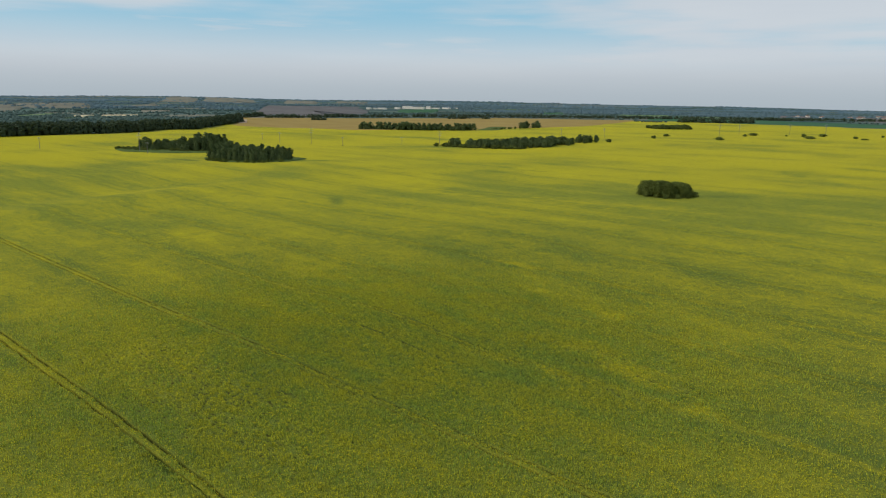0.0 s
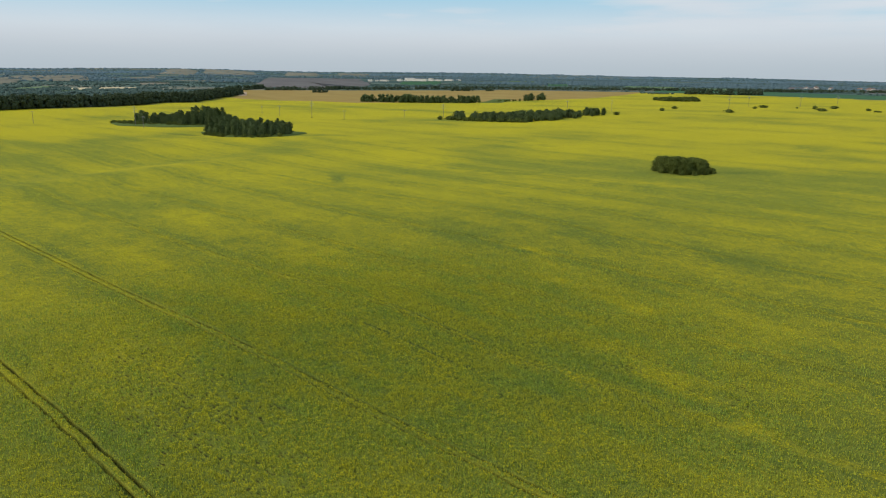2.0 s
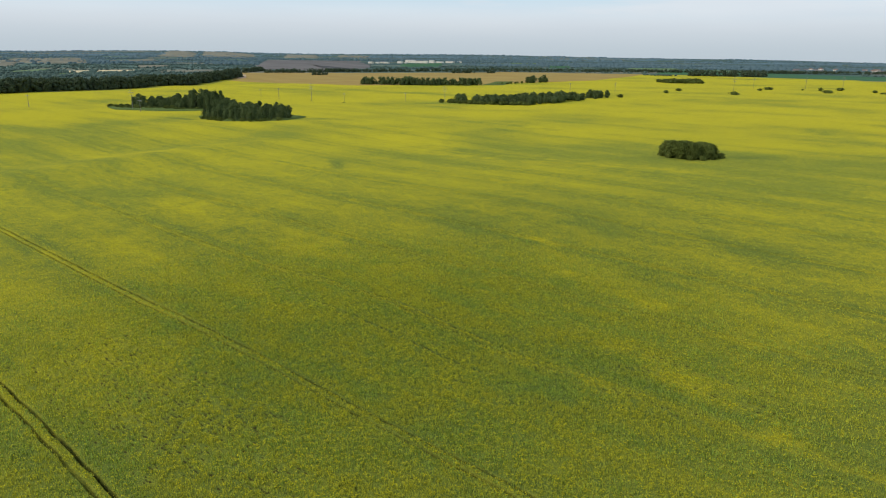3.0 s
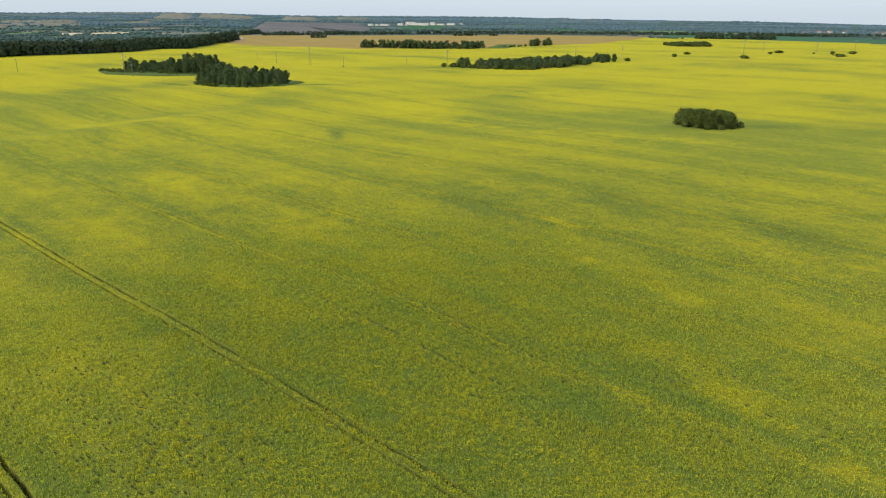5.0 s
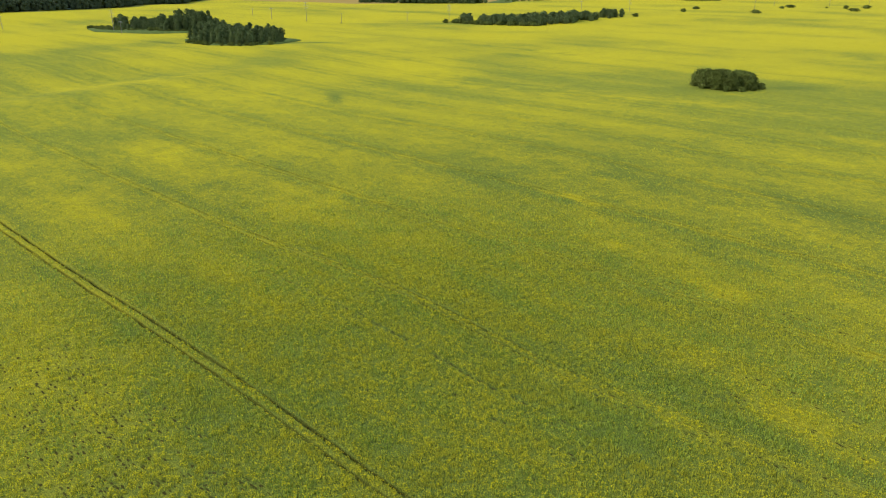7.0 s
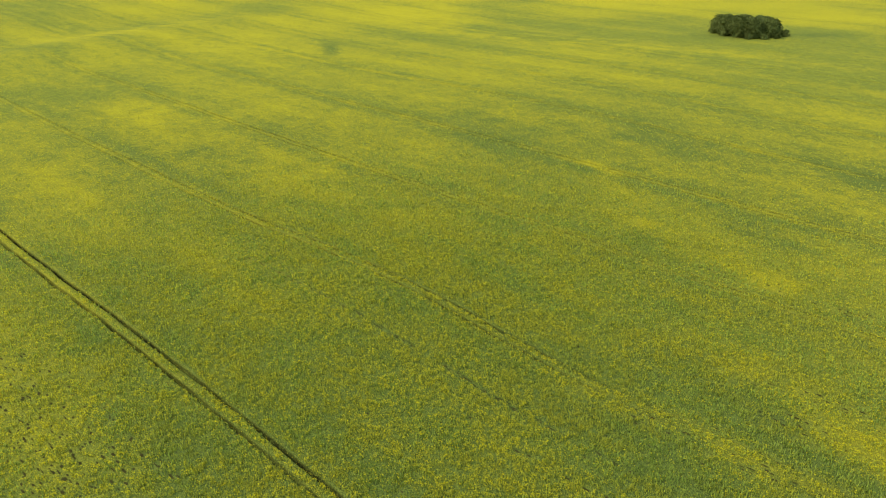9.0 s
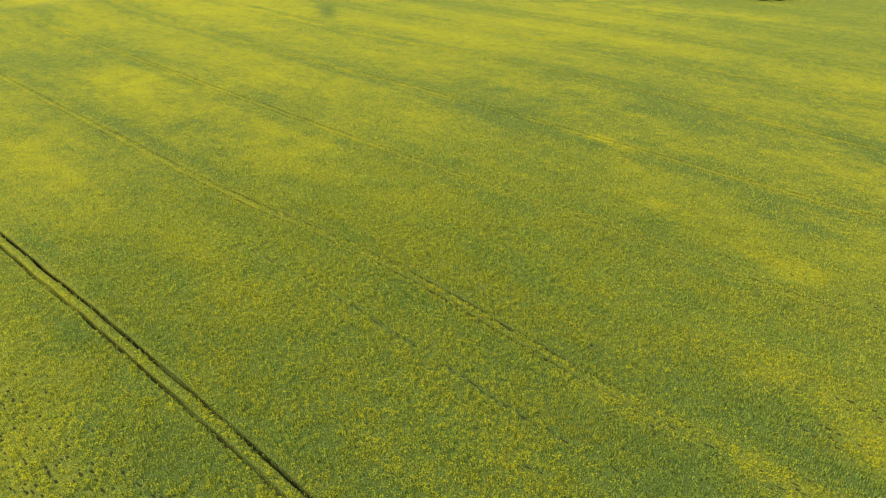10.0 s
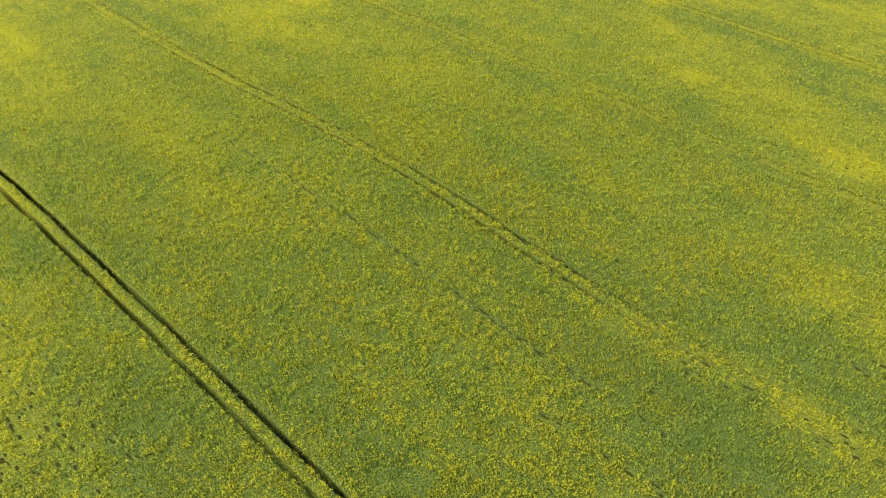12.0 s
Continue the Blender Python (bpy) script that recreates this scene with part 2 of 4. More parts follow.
def crop_material():
    m, n = material("rape_crop_sheet")
    pos = n.add("ShaderNodeNewGeometry", out=0)
    flower = n.add("ShaderNodeAttribute", {}, out=2, attribute_name="bloom")
    crop = n.add("ShaderNodeAttribute", {}, out=2, attribute_name="crop")
    soil = n.add("ShaderNodeAttribute", {}, out=2, attribute_name="soil")
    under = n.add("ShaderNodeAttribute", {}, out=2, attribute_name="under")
    fine = n.noise(n.stretch(pos, 1, 1.3), 5.5, 2.0, 0.6)
    clump = n.noise(n.stretch(pos, 1, 1.3), 1.3, 3.0, 0.6)
    mid = n.noise(n.stretch(pos, 0.25, 1.0), 0.35, 4.0, 0.6)
    band = n.noise(n.stretch(pos, 0.30, 1.0, 1.0, 4), 0.05, 4.0, 0.6)
    blot = n.noise(pos, 0.42, 3.0, 0.6)
    tuft = n.noise(n.stretch(pos, 0.9, 1.2), 2.3, 2.0, 0.5)
    speck = n.math("ADD", n.math("MULTIPLY", fine, 0.7), n.math("ADD", n.math("MULTIPLY", clump, 0.55), n.math("MULTIPLY", tuft, 0.45)))
    speck = n.math("ADD", speck, n.math("MULTIPLY", n.math("ADD", mid, n.math("MULTIPLY", blot, 2.4)), 0.24))
    speck = n.math("SUBTRACT", speck, 0.41)
    speck = n.math("ADD", speck, n.math("MULTIPLY", n.math("SUBTRACT", band, 0.5), 0.16))
    level = n.math("SUBTRACT", speck, n.math("MULTIPLY", n.math("SUBTRACT", 1.30, flower), 0.9))
    mask = n.ramp(level, -0.30, 0.40)
    open_ = n.add("ShaderNodeAttribute", {}, out=2, attribute_name="budding")
    green = n.mix(open_, n.mix(mid, GREEN, GREEN2), n.mix(mid, rgb(0.152, 0.180, 0.028), rgb(0.188, 0.206, 0.032)))
    yellow = n.mix(clump, YELLOW, YELLOW2)
    canopy = n.mix(mask, green, yellow)
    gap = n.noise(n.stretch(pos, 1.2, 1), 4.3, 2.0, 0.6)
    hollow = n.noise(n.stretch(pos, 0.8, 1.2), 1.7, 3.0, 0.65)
    # shade in gaps and hollows between plants, painted as dark flecks
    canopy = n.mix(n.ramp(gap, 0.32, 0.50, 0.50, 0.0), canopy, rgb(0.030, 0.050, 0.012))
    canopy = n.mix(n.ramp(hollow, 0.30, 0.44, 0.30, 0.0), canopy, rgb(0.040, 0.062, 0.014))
    # where the plants stand, the sheet is darkened: their shade put into the leaf layer
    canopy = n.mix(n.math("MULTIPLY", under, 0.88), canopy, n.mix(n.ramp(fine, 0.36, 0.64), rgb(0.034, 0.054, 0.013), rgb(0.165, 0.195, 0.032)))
    # rut earth, near-black because the shade below the canopy is painted in
    shaded_earth = n.mix(fine, rgb(0.014, 0.016, 0.005), rgb(0.032, 0.031, 0.010))
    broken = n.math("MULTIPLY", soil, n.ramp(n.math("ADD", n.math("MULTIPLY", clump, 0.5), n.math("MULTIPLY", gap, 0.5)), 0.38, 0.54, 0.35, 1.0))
    canopy = n.mix(broken, canopy, shaded_earth)
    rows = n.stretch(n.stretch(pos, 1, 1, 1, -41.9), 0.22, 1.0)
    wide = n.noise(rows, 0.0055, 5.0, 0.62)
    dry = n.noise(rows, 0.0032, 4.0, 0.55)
    # far ground is greyed towards blue-green, so its colour holds some haze
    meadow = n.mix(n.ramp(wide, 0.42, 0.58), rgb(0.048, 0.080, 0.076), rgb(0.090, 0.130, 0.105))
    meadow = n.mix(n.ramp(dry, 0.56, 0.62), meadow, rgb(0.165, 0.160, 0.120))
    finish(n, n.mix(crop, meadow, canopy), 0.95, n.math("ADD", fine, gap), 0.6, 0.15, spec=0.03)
    return m


def flower_material():
    m, n = material("rape_flower")
    own = n.add("ShaderNodeNewGeometry", out="Random Per Island")
    finish(n, n.mix(own, rgb(0.42, 0.365, 0.014), rgb(0.66, 0.55, 0.018)), 0.9, through_=0.35, spec=0.08)
    return m


def stem_material():
    m, n = material("rape_leaf_and_stem")
    own = n.add("ShaderNodeNewGeometry", out="Random Per Island")
    pos = n.add("ShaderNodeNewGeometry", out=0)
    stand = n.ramp(n.noise(n.stretch(pos, 0.5, 1.0), 0.12, 3.0), 0.38, 0.62)
    leaf = n.mix(own, rgb(0.165, 0.220, 0.042), rgb(0.47, 0.54, 0.085))
    pod = n.mix(own, rgb(0.240, 0.250, 0.034), rgb(0.60, 0.57, 0.060))
    finish(n, n.mix(stand, leaf, pod), 0.85, through_=0.35, spec=0.12)
    return m


def leaf_material(name, dark, light):
    m, n = material(name)
    own = n.add("ShaderNodeNewGeometry", out="Random Per Island")
    tree = n.add("ShaderNodeObjectInfo", out="Random")
    pos = n.add("ShaderNodeNewGeometry", out=0)
    patch = n.noise(pos, 0.35, 3.0)
    f = n.math("ADD", n.math("MULTIPLY", own, 0.45), n.math("ADD", n.math("MULTIPLY", tree, 0.35), n.math("MULTIPLY", patch, 0.3)))
    finish(n, n.mix(f, dark, light), 0.75, through_=0.25, spec=0.06)
    return m


def bark_material():
    m, n = material("bark")
    pos = n.add("ShaderNodeNewGeometry", out=0)
    v = n.noise(n.stretch(pos, 3, 3, 0.8), 2.0, 5.0)
    finish(n, n.mix(n.ramp(v, 0.35, 0.65), rgb(0.07, 0.055, 0.04), rgb(0.38, 0.36, 0.32)), 0.9, v, 0.6, 0.03)
    return m


def plain_material(name, a, b, scale, rough=0.9, sx=1.0, sy=1.0, turn=0.0):
    m, n = material(name)
    pos = n.add("ShaderNodeNewGeometry", out=0)
    v = n.noise(n.stretch(pos, sx, sy, 1.0, turn), scale, 5.0, 0.62)
    finish(n, n.mix(n.ramp(v, 0.3, 0.7), a, b), rough, v, 0.3, 0.05, spec=0.3 if rough < 0.85 else 0.02)
    return m


CROP = crop_material()
FLOWER, STEM = flower_material(), stem_material()
EARTH = plain_material('damp_earth', rgb(0.034, 0.030, 0.008), rgb(0.060, 0.052, 0.014), 3.0)
LEAF = leaf_material("broad_leaf", rgb(0.042, 0.062, 0.024), rgb(0.150, 0.186, 0.066))
LEAF_BUSH = leaf_material("willow_leaf", rgb(0.038, 0.054, 0.012), rgb(0.185, 0.208, 0.048))
LEAF_FAR = leaf_material("woodland_leaf", rgb(0.040, 0.058, 0.032), rgb(0.092, 0.115, 0.060))
# haze over distance is painted into the paler, bluer far leaf colours
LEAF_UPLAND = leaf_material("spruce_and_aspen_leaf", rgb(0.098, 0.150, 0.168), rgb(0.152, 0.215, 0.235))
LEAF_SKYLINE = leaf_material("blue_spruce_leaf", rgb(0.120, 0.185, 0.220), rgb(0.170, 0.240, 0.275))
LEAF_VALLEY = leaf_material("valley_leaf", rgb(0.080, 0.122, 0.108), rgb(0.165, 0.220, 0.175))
BARK = bark_material()
STUBBLE = plain_material("stubble", rgb(0.275, 0.180, 0.055), rgb(0.335, 0.230, 0.075), 0.02, sx=0.3, turn=50)
PLOUGHED = plain_material("ploughed_earth", rgb(0.120, 0.106, 0.102), rgb(0.165, 0.146, 0.138), 0.015, sx=0.3, turn=50)
YOUNG = plain_material("young_crop", rgb(0.045, 0.105, 0.055), rgb(0.06, 0.125, 0.06), 0.01)
PASTURE = plain_material("pale_pasture", rgb(0.155, 0.142, 0.108), rgb(0.215, 0.192, 0.142), 0.01)
DRY_STRIP = plain_material("dry_grass_strip", rgb(0.50, 0.40, 0.24), rgb(0.60, 0.47, 0.29), 0.02)
PASTURE_GREEN = plain_material("green_pasture", rgb(0.10, 0.155, 0.075), rgb(0.15, 0.195, 0.095), 0.01)
GRASS = plain_material("rough_grass", rgb(0.062, 0.092, 0.026), rgb(0.120, 0.146, 0.040), 0.2)
CLAY = plain_material("bare_clay", rgb(0.34, 0.225, 0.15), rgb(0.46, 0.33, 0.235), 0.05)
TIMBER = plain_material("weathered_concrete", rgb(0.17, 0.16, 0.145), rgb(0.26, 0.245, 0.22), 0.6)
STEEL = plain_material("galvanised_steel", rgb(0.25, 0.26, 0.27), rgb(0.36, 0.37, 0.38), 1.0, 0.5)
WHITEWASH = plain_material("whitewashed_wall", rgb(0.78, 0.68, 0.55), rgb(0.84, 0.75, 0.63), 0.05)
ROOFING = plain_material("grey_sheet_roof", rgb(0.30, 0.28, 0.27), rgb(0.42, 0.39, 0.37), 0.05, 0.6)
TILE = plain_material("red_brown_roof", rgb(0.24, 0.16, 0.13), rgb(0.30, 0.21, 0.17), 0.05)
PANE = plain_material("dark_window", rgb(0.02, 0.025, 0.03), rgb(0.04, 0.045, 0.05), 1.0, 0.15)


# ---- mesh helpers ----
def mesh_from(name, verts, faces, mats, index=None):
    """A mesh from numpy arrays; faces all have the same number of corners."""
    me = bpy.data.meshes.new(name)
    verts, faces = np.asarray(verts, np.float32), np.asarray(faces, np.int32)
    count, corners = faces.shape
    me.vertices.add(len(verts))
    me.vertices.foreach_set("co", verts.ravel())
    me.loops.add(count * corners)
    me.loops.foreach_set("vertex_index", faces.ravel())
    me.polygons.add(count)
    me.polygons.foreach_set("loop_start", np.arange(0, count * corners, corners, dtype=np.int32))
    for m in mats:
        me.materials.append(m)
    if index is not None:
        me.polygons.foreach_set("material_index", np.asarray(index, np.int32))
    me.update(calc_edges=True)
    return me


def smooth_mesh(me):
    me.polygons.foreach_set("use_smooth", np.ones(len(me.polygons), bool))
    me.update()


def part(name, bm, mat, parent, label=""):
    me = bpy.data.meshes.new(name)
    bm.to_mesh(me)
    bm.free()
    me.materials.append(mat)
    ob = new(name, me)
    ob.parent = parent
    if label:
        ob["label"] = label
    return ob


def child(name, me, parent, label=""):
    ob = new(name, me)
    ob.parent = parent
    if label:
        ob["label"] = label
    return ob


# ---- ground ----
def lines(lo, hi, step, end_lo, end_hi, grow=1.05, cap_lo=60.0, cap_hi=60.0):
    out = list(np.arange(lo, hi + 0.1, step))
    for sign, end, cap in ((-1, end_lo, cap_lo), (1, end_hi, cap_hi)):
        v, s = (lo, step) if sign < 0 else (hi, step)
        while sign * v < sign * end:
            s = min(s * grow, cap)
            v += sign * s
            out.append(v)
    return out


def build_ground():
    xs = np.array(sorted(lines(-330, 20, 2.5, -4960, 4960, cap_hi=400)))
    ys = lines(20, 330, 3.0, -4960, 4960, cap_lo=400)
    wheel = []
    for y0 in TRACKS:
        for side in (-0.87, 0.87):
            wheel += [y0 + side + s for s in (-0.34, -0.25, -0.14, 0.14, 0.25, 0.34)]
        ys = [v for v in ys if abs(v - y0) > 1.7] + [y0 - 1.6, y0 + 1.6]
    ys = np.array(sorted(ys + wheel))
    gx, gy = np.meshgrid(xs, ys)
    y_base = gy.copy()
    k = np.round((gy - 9.3) / 35.2) * 35.2 + 9.3
    off = np.abs(np.abs(gy - k) - 0.87)
    shoulder = (off > 0.2) & (off < 0.26)
    on = (off < 0.26) & (gy > -30) & (gy < 545) & inside(gx, gy, FIELD_EDGE)
    gy = gy + np.where(np.abs(gy - k) < 1.4, meander(gx, k), 0)
    d = np.hypot(gx, gy)
    gz = land(gx, gy)
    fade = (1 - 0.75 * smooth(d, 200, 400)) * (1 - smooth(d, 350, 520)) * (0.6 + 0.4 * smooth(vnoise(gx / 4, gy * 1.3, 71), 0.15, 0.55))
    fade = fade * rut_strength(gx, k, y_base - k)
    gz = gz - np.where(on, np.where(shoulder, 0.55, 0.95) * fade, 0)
    gz = gz + crop_relief(gx, gy) * (~on) * (1 - smooth(d, 250, 500))
    verts = np.stack([gx, gy, gz], -1).reshape(-1, 3)
    nx, ny = len(xs), len(ys)
    i = (np.arange(ny - 1)[:, None] * nx + np.arange(nx - 1)[None]).ravel()
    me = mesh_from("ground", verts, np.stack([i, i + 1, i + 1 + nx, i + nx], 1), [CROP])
    # soil also darkens the rut walls, as painted shade up to the lip
    for name, values in (("bloom", bloom(gx, y_base)), ("crop", inside(gx, gy, FIELD_EDGE)), ("budding", smooth(d, 150, 380) * (1 - weed_or_tail(gx, gy))), ("under", plant_density(gx, gy) * inside(gx, gy, NEAR_FIELD)), ("soil", np.where(on, np.where(shoulder, 0.95, 1.0) * fade, 0))):
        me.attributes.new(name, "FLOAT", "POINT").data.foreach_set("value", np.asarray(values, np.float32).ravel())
    smooth_mesh(me)
    tagged(new("ground", me), "rolling farmland under flowering yellow-green rapeseed with sprayer tracks", "ground", kind="structure")


build_ground()


def bare_lines():
    """Short gaps in the crop, strung along missed drill rows: x, y, half length, half width."""
    rng = np.random.default_rng(23)
    out = []
    for y0, x0, x1, count, jitter in ((104.0, -150, -78, 110, 0.14), (66.0, -150, -95, 60, 0.8), (62.5, -140, -85, 80, 1.0), (58.0, -135, -80, 80, 1.1), (54.5, -125, -75, 60, 0.9),
                                      (130.0, -75, -45, 40, 0.9), (154.5, -95, -60, 44, 0.9), (123.5, -72, -44, 50, 0.9), (113.4, -84, -50, 40, 0.8), (98.5, -100, -75, 8, 0.4), (70.0, -120, -90, 14, 0.5)):
        x = rng.uniform(x0, x1, count)
        y = y0 + rng.normal(scale=jitter, size=count)
        out.append(np.stack([x, y, rng.uniform(0.14, 0.55, count), rng.uniform(0.05, 0.09 if jitter < 0.2 else 0.16, count)], 1))
    thick = 300
    out.append(np.stack([rng.uniform(-150, -98, thick), rng.uniform(48, 71, thick), rng.uniform(0.16, 0.5, thick), rng.uniform(0.08, 0.18, thick)], 1))
    stray = 170
    out.append(np.stack([rng.uniform(-170, -40, stray), rng.uniform(45, 160, stray), rng.uniform(0.10, 0.26, stray), rng.uniform(0.06, 0.13, stray)], 1))
    return np.concatenate(out)


BARE = bare_lines()


def build_crop():
    """Flower heads and leafy stems that stand proud of the crop's canopy where it is seen from near."""
    rng = np.random.default_rng(7)
    radii = np.linspace(0, 240, 600)
    weight = np.cumsum(radii / (1 + (radii / 60) ** 2.5))
    count = 2700000
    reach = np.interp(rng.uniform(0, weight[-1], count), weight, radii)
    turn = rng.uniform(0, 2 * np.pi, count)
    x, y = -102 + reach * np.cos(turn), 96 + reach * np.sin(turn)
    hill = vnoise(x / 0.48, y / 0.42, 95)
    keep = (rng.uniform(0, 1, count) < (0.36 + 0.64 * smooth(hill, 0.25, 0.62))) & inside(x + rng.uniform(-14, 14, count), y + rng.uniform(-14, 14, count), NEAR_FIELD)
    x, y, reach, hill = x[keep], y[keep], reach[keep], hill[keep]
    k = np.round((y - 9.3) / 35.2) * 35.2 + 9.3
    side = y - meander(x, k) - k
    off = np.abs(np.abs(side) - 0.87)
    ragged = rut_strength(x, k, side) * (0.06 + 0.36 * vnoise(x / 0.45, y / 0.35, 91) + 0.36 * smooth(vnoise(x / 3.2, y / 2, 93), 0.3, 0.8))
    keep = (off > ragged) | (rng.uniform(0, 1, len(x)) < 0.07)
    order = np.argsort(y)
    ranked = y[order]
    for bx, by, hl, hw in BARE:
        near = order[np.searchsorted(ranked, by - hw - 0.5):np.searchsorted(ranked, by + hw + 0.5)]
        reach_ = ((x[near] - bx) / (hl + 0.16)) ** 2 + ((y[near] - by) / (hw + 0.22)) ** 2
        keep[near[reach_ < rng.uniform(0.7, 1.4, len(near))]] = False
    x, y, reach, hill, off = x[keep], y[keep], reach[keep], hill[keep], off[keep]
    n = len(x)
    size = rng.uniform(0.7, 1.35, n) * np.clip(0.85 + reach / 300, 0.85, 1.2) * (0.70 + 0.55 * hill) * (0.6 + 0.4 * smooth(off, 0.1, 0.4))
    flower = rng.uniform(0, 1, n) < np.clip((0.07 + 0.92 * bloom(x, y)) * (0.45 + 1.1 * vnoise(x / 0.5, y / 0.45, 97)) + 0.25 * smooth(reach, 60, 130), 0, 0.9)
    keep = flower | (rng.uniform(0, 1, n) < 1 - 0.9 * smooth(reach, 30, 120))
    x, y, hill, size, flower, off = x[keep], y[keep], hill[keep], size[keep], flower[keep], off[keep]
    ground = land(x, y) + crop_relief(x, y)
    # flower heads: little bent sprays on the tops
    fx, fy, fs, m = x[flower], y[flower], size[flower], int(flower.sum())
    base = ground[flower] + 0.05 + 0.28 * hill[flower] * (0.4 + 0.6 * smooth(off[flower], 0.1, 0.45)) + rng.uniform(0, 0.12, m)
    turn = rng.uniform(0, 2 * np.pi, m)
    core = np.stack([fx, fy, base], 1)
    spread = 0.073 * fs
    corners = []
    for q in range(3):
        a = turn + q * 2.094 + rng.uniform(-0.5, 0.5, m)
        arm = spread * rng.uniform(0.6, 1.4, m)
        corners.append(core + np.stack([np.cos(a) * arm, np.sin(a) * arm, rng.uniform(-0.55, 0.75, m) * arm], 1))
    heads = np.stack(corners, 1)
    head_faces = np.arange(m * 3).reshape(-1, 3)
    # leafy stems: upright blades
    sx, sy, ss, m = x[~flower], y[~flower], size[~flower], int((~flower).sum())
    base = ground[~flower] - 0.04
    a, w = rng.uniform(0, 2 * np.pi, m), 0.052 * ss * rng.uniform(0.6, 1.4, m)
    lean = rng.uniform(-0.08, 0.08, (m, 2)) * ss[:, None]
    blades = np.stack([np.stack([sx - w * np.cos(a), sy - w * np.sin(a), base], 1), np.stack([sx + w * np.cos(a), sy + w * np.sin(a), base], 1),
                       np.stack([sx + lean[:, 0], sy + lean[:, 1], base + 0.41 * ss * rng.uniform(0.6, 1.35, m)], 1)], 1)
    blade_faces = np.arange(m * 3).reshape(-1, 3) + len(heads) * 3
    me = mesh_from("rapeseed_plants", np.concatenate([heads.reshape(-1, 3), blades.reshape(-1, 3)]), np.concatenate([head_faces, blade_faces]), [STEM, FLOWER],
                   np.concatenate([np.ones(len(head_faces), int), np.zeros(len(blade_faces), int)]))
    tagged(new("rapeseed_plants", me), "dense rapeseed plants with yellow flower heads and green stems", "crop", kind="stuff")
    # dark flat patches in the gaps, instead of holes in the coarse sheet
    rng = np.random.default_rng(29)
    verts, faces = [], []
    for bx, by, hl, hw in BARE:
        s = len(verts)
        rim = [(bx + hl * math.cos(q * math.pi / 4) * rng.uniform(0.7, 1.1), by + hw * math.sin(q * math.pi / 4) * rng.uniform(0.7, 1.2)) for q in range(8)]
        pts = np.array([(bx, by)] + rim)
        z = land(pts[:, 0], pts[:, 1]) + crop_relief(pts[:, 0], pts[:, 1]) + 0.05
        verts += [(px, py, pz) for (px, py), pz in zip(pts, z)]
        faces += [(s, s + 1 + q, s + 1 + (q + 1) % 8) for q in range(8)]
    me = mesh_from("bare_soil", np.array(verts), np.array(faces), [EARTH])
    tagged(new("bare_soil", me), "dark bare soil showing in gaps of the crop", "soil", kind="stuff")


build_crop()


# ---- other fields ----
FIELDS = []  # outlines kept clear of far trees


def build_field(name, corners, mat, label, lift=0.5, cells=20, wobble=12.0):
    FIELDS.append(list(corners))
    (a, b, c, d) = [np.array(p, float) for p in corners]
    u, v = np.meshgrid(np.linspace(0, 1, cells), np.linspace(0, 1, cells))
    p = ((1 - u) * (1 - v))[..., None] * a + (u * (1 - v))[..., None] * b + (u * v)[..., None] * c + ((1 - u) * v)[..., None] * d
    rim = np.minimum(np.minimum(u, 1 - u), np.minimum(v, 1 - v)) < 0.001
    p[..., 0] += rim * (vnoise(p[..., 0] / 90, p[..., 1] / 90, 3) - 0.5) * 2 * wobble
    p[..., 1] += rim * (vnoise(p[..., 0] / 90, p[..., 1] / 90, 4) - 0.5) * 2 * wobble
    z = land(p[..., 0], p[..., 1]) + lift - rim * (lift + 0.8)
    i = (np.arange(cells - 1)[:, None] * cells + np.arange(cells - 1)[None]).ravel()
    me = mesh_from(name, np.concatenate([p, z[..., None]], -1).reshape(-1, 3), np.stack([i, i + 1, i + 1 + cells, i + cells], 1), [mat])
    smooth_mesh(me)
    return tagged(new(name, me), label, "field", kind="structure")


build_field("stubble_field", [(-1428, 852), (-1815, 1105), (-1430, 1880), (-908, 1120)], STUBBLE, "tan ripening grain field beyond the rapeseed")
build_field("stubble_field", [(-950, 1085), (-1480, 1862), (-1050, 2120), (-900, 1500)], STUBBLE, "tan ripening grain field beyond the rapeseed", 0.9)
build_field("stubble_field", [(-1436, 850), (-1185, 1030), (-910, 1150), (-992, 848)], STUBBLE, "tan ripening grain field beyond the rapeseed", 1.2)
build_field("rough_grass", [(-905, 1096), (-1000, 1260), (-985, 1320), (-884, 1140)], GRASS, "green rough grass strip between grain and rapeseed", 1.6, 12, 5)
build_field("clay_bank", [(-1440, 893), (-1640, 1012), (-1670, 1060), (-1452, 925)], CLAY, "bare pinkish clay bank at the end of a wood", 1.0, 14, 8)
build_field("green_field", [(-1950, 1885), (-2290, 2230), (-2230, 2440), (-1926, 2114)], YOUNG, "flat green field near white farm buildings")
build_field("dark_green_field", [(-1080, 2130), (-372, 2095), (500, 2200), (-1250, 2600)], YOUNG, "dark green field beyond the rapeseed")
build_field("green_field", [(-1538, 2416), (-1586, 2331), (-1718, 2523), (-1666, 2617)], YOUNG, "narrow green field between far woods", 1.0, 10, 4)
build_field("green_field", [(-1155, 2552), (-1309, 2427), (-1414, 2622), (-1247, 2754)], PASTURE_GREEN, "narrow pale green field between far woods", 1.0, 10, 4)
build_field("green_field", [(-871, 2562), (-1087, 2546), (-1120, 2640), (-890, 2680)], PASTURE_GREEN, "narrow pale green field between far woods", 1.0, 10, 4)
build_field("pasture", [(-2013, 2634), (-1865, 2739), (-1920, 2830), (-2080, 2720)], PASTURE_GREEN, "pale green field between far woods", 1.0, 10, 4)


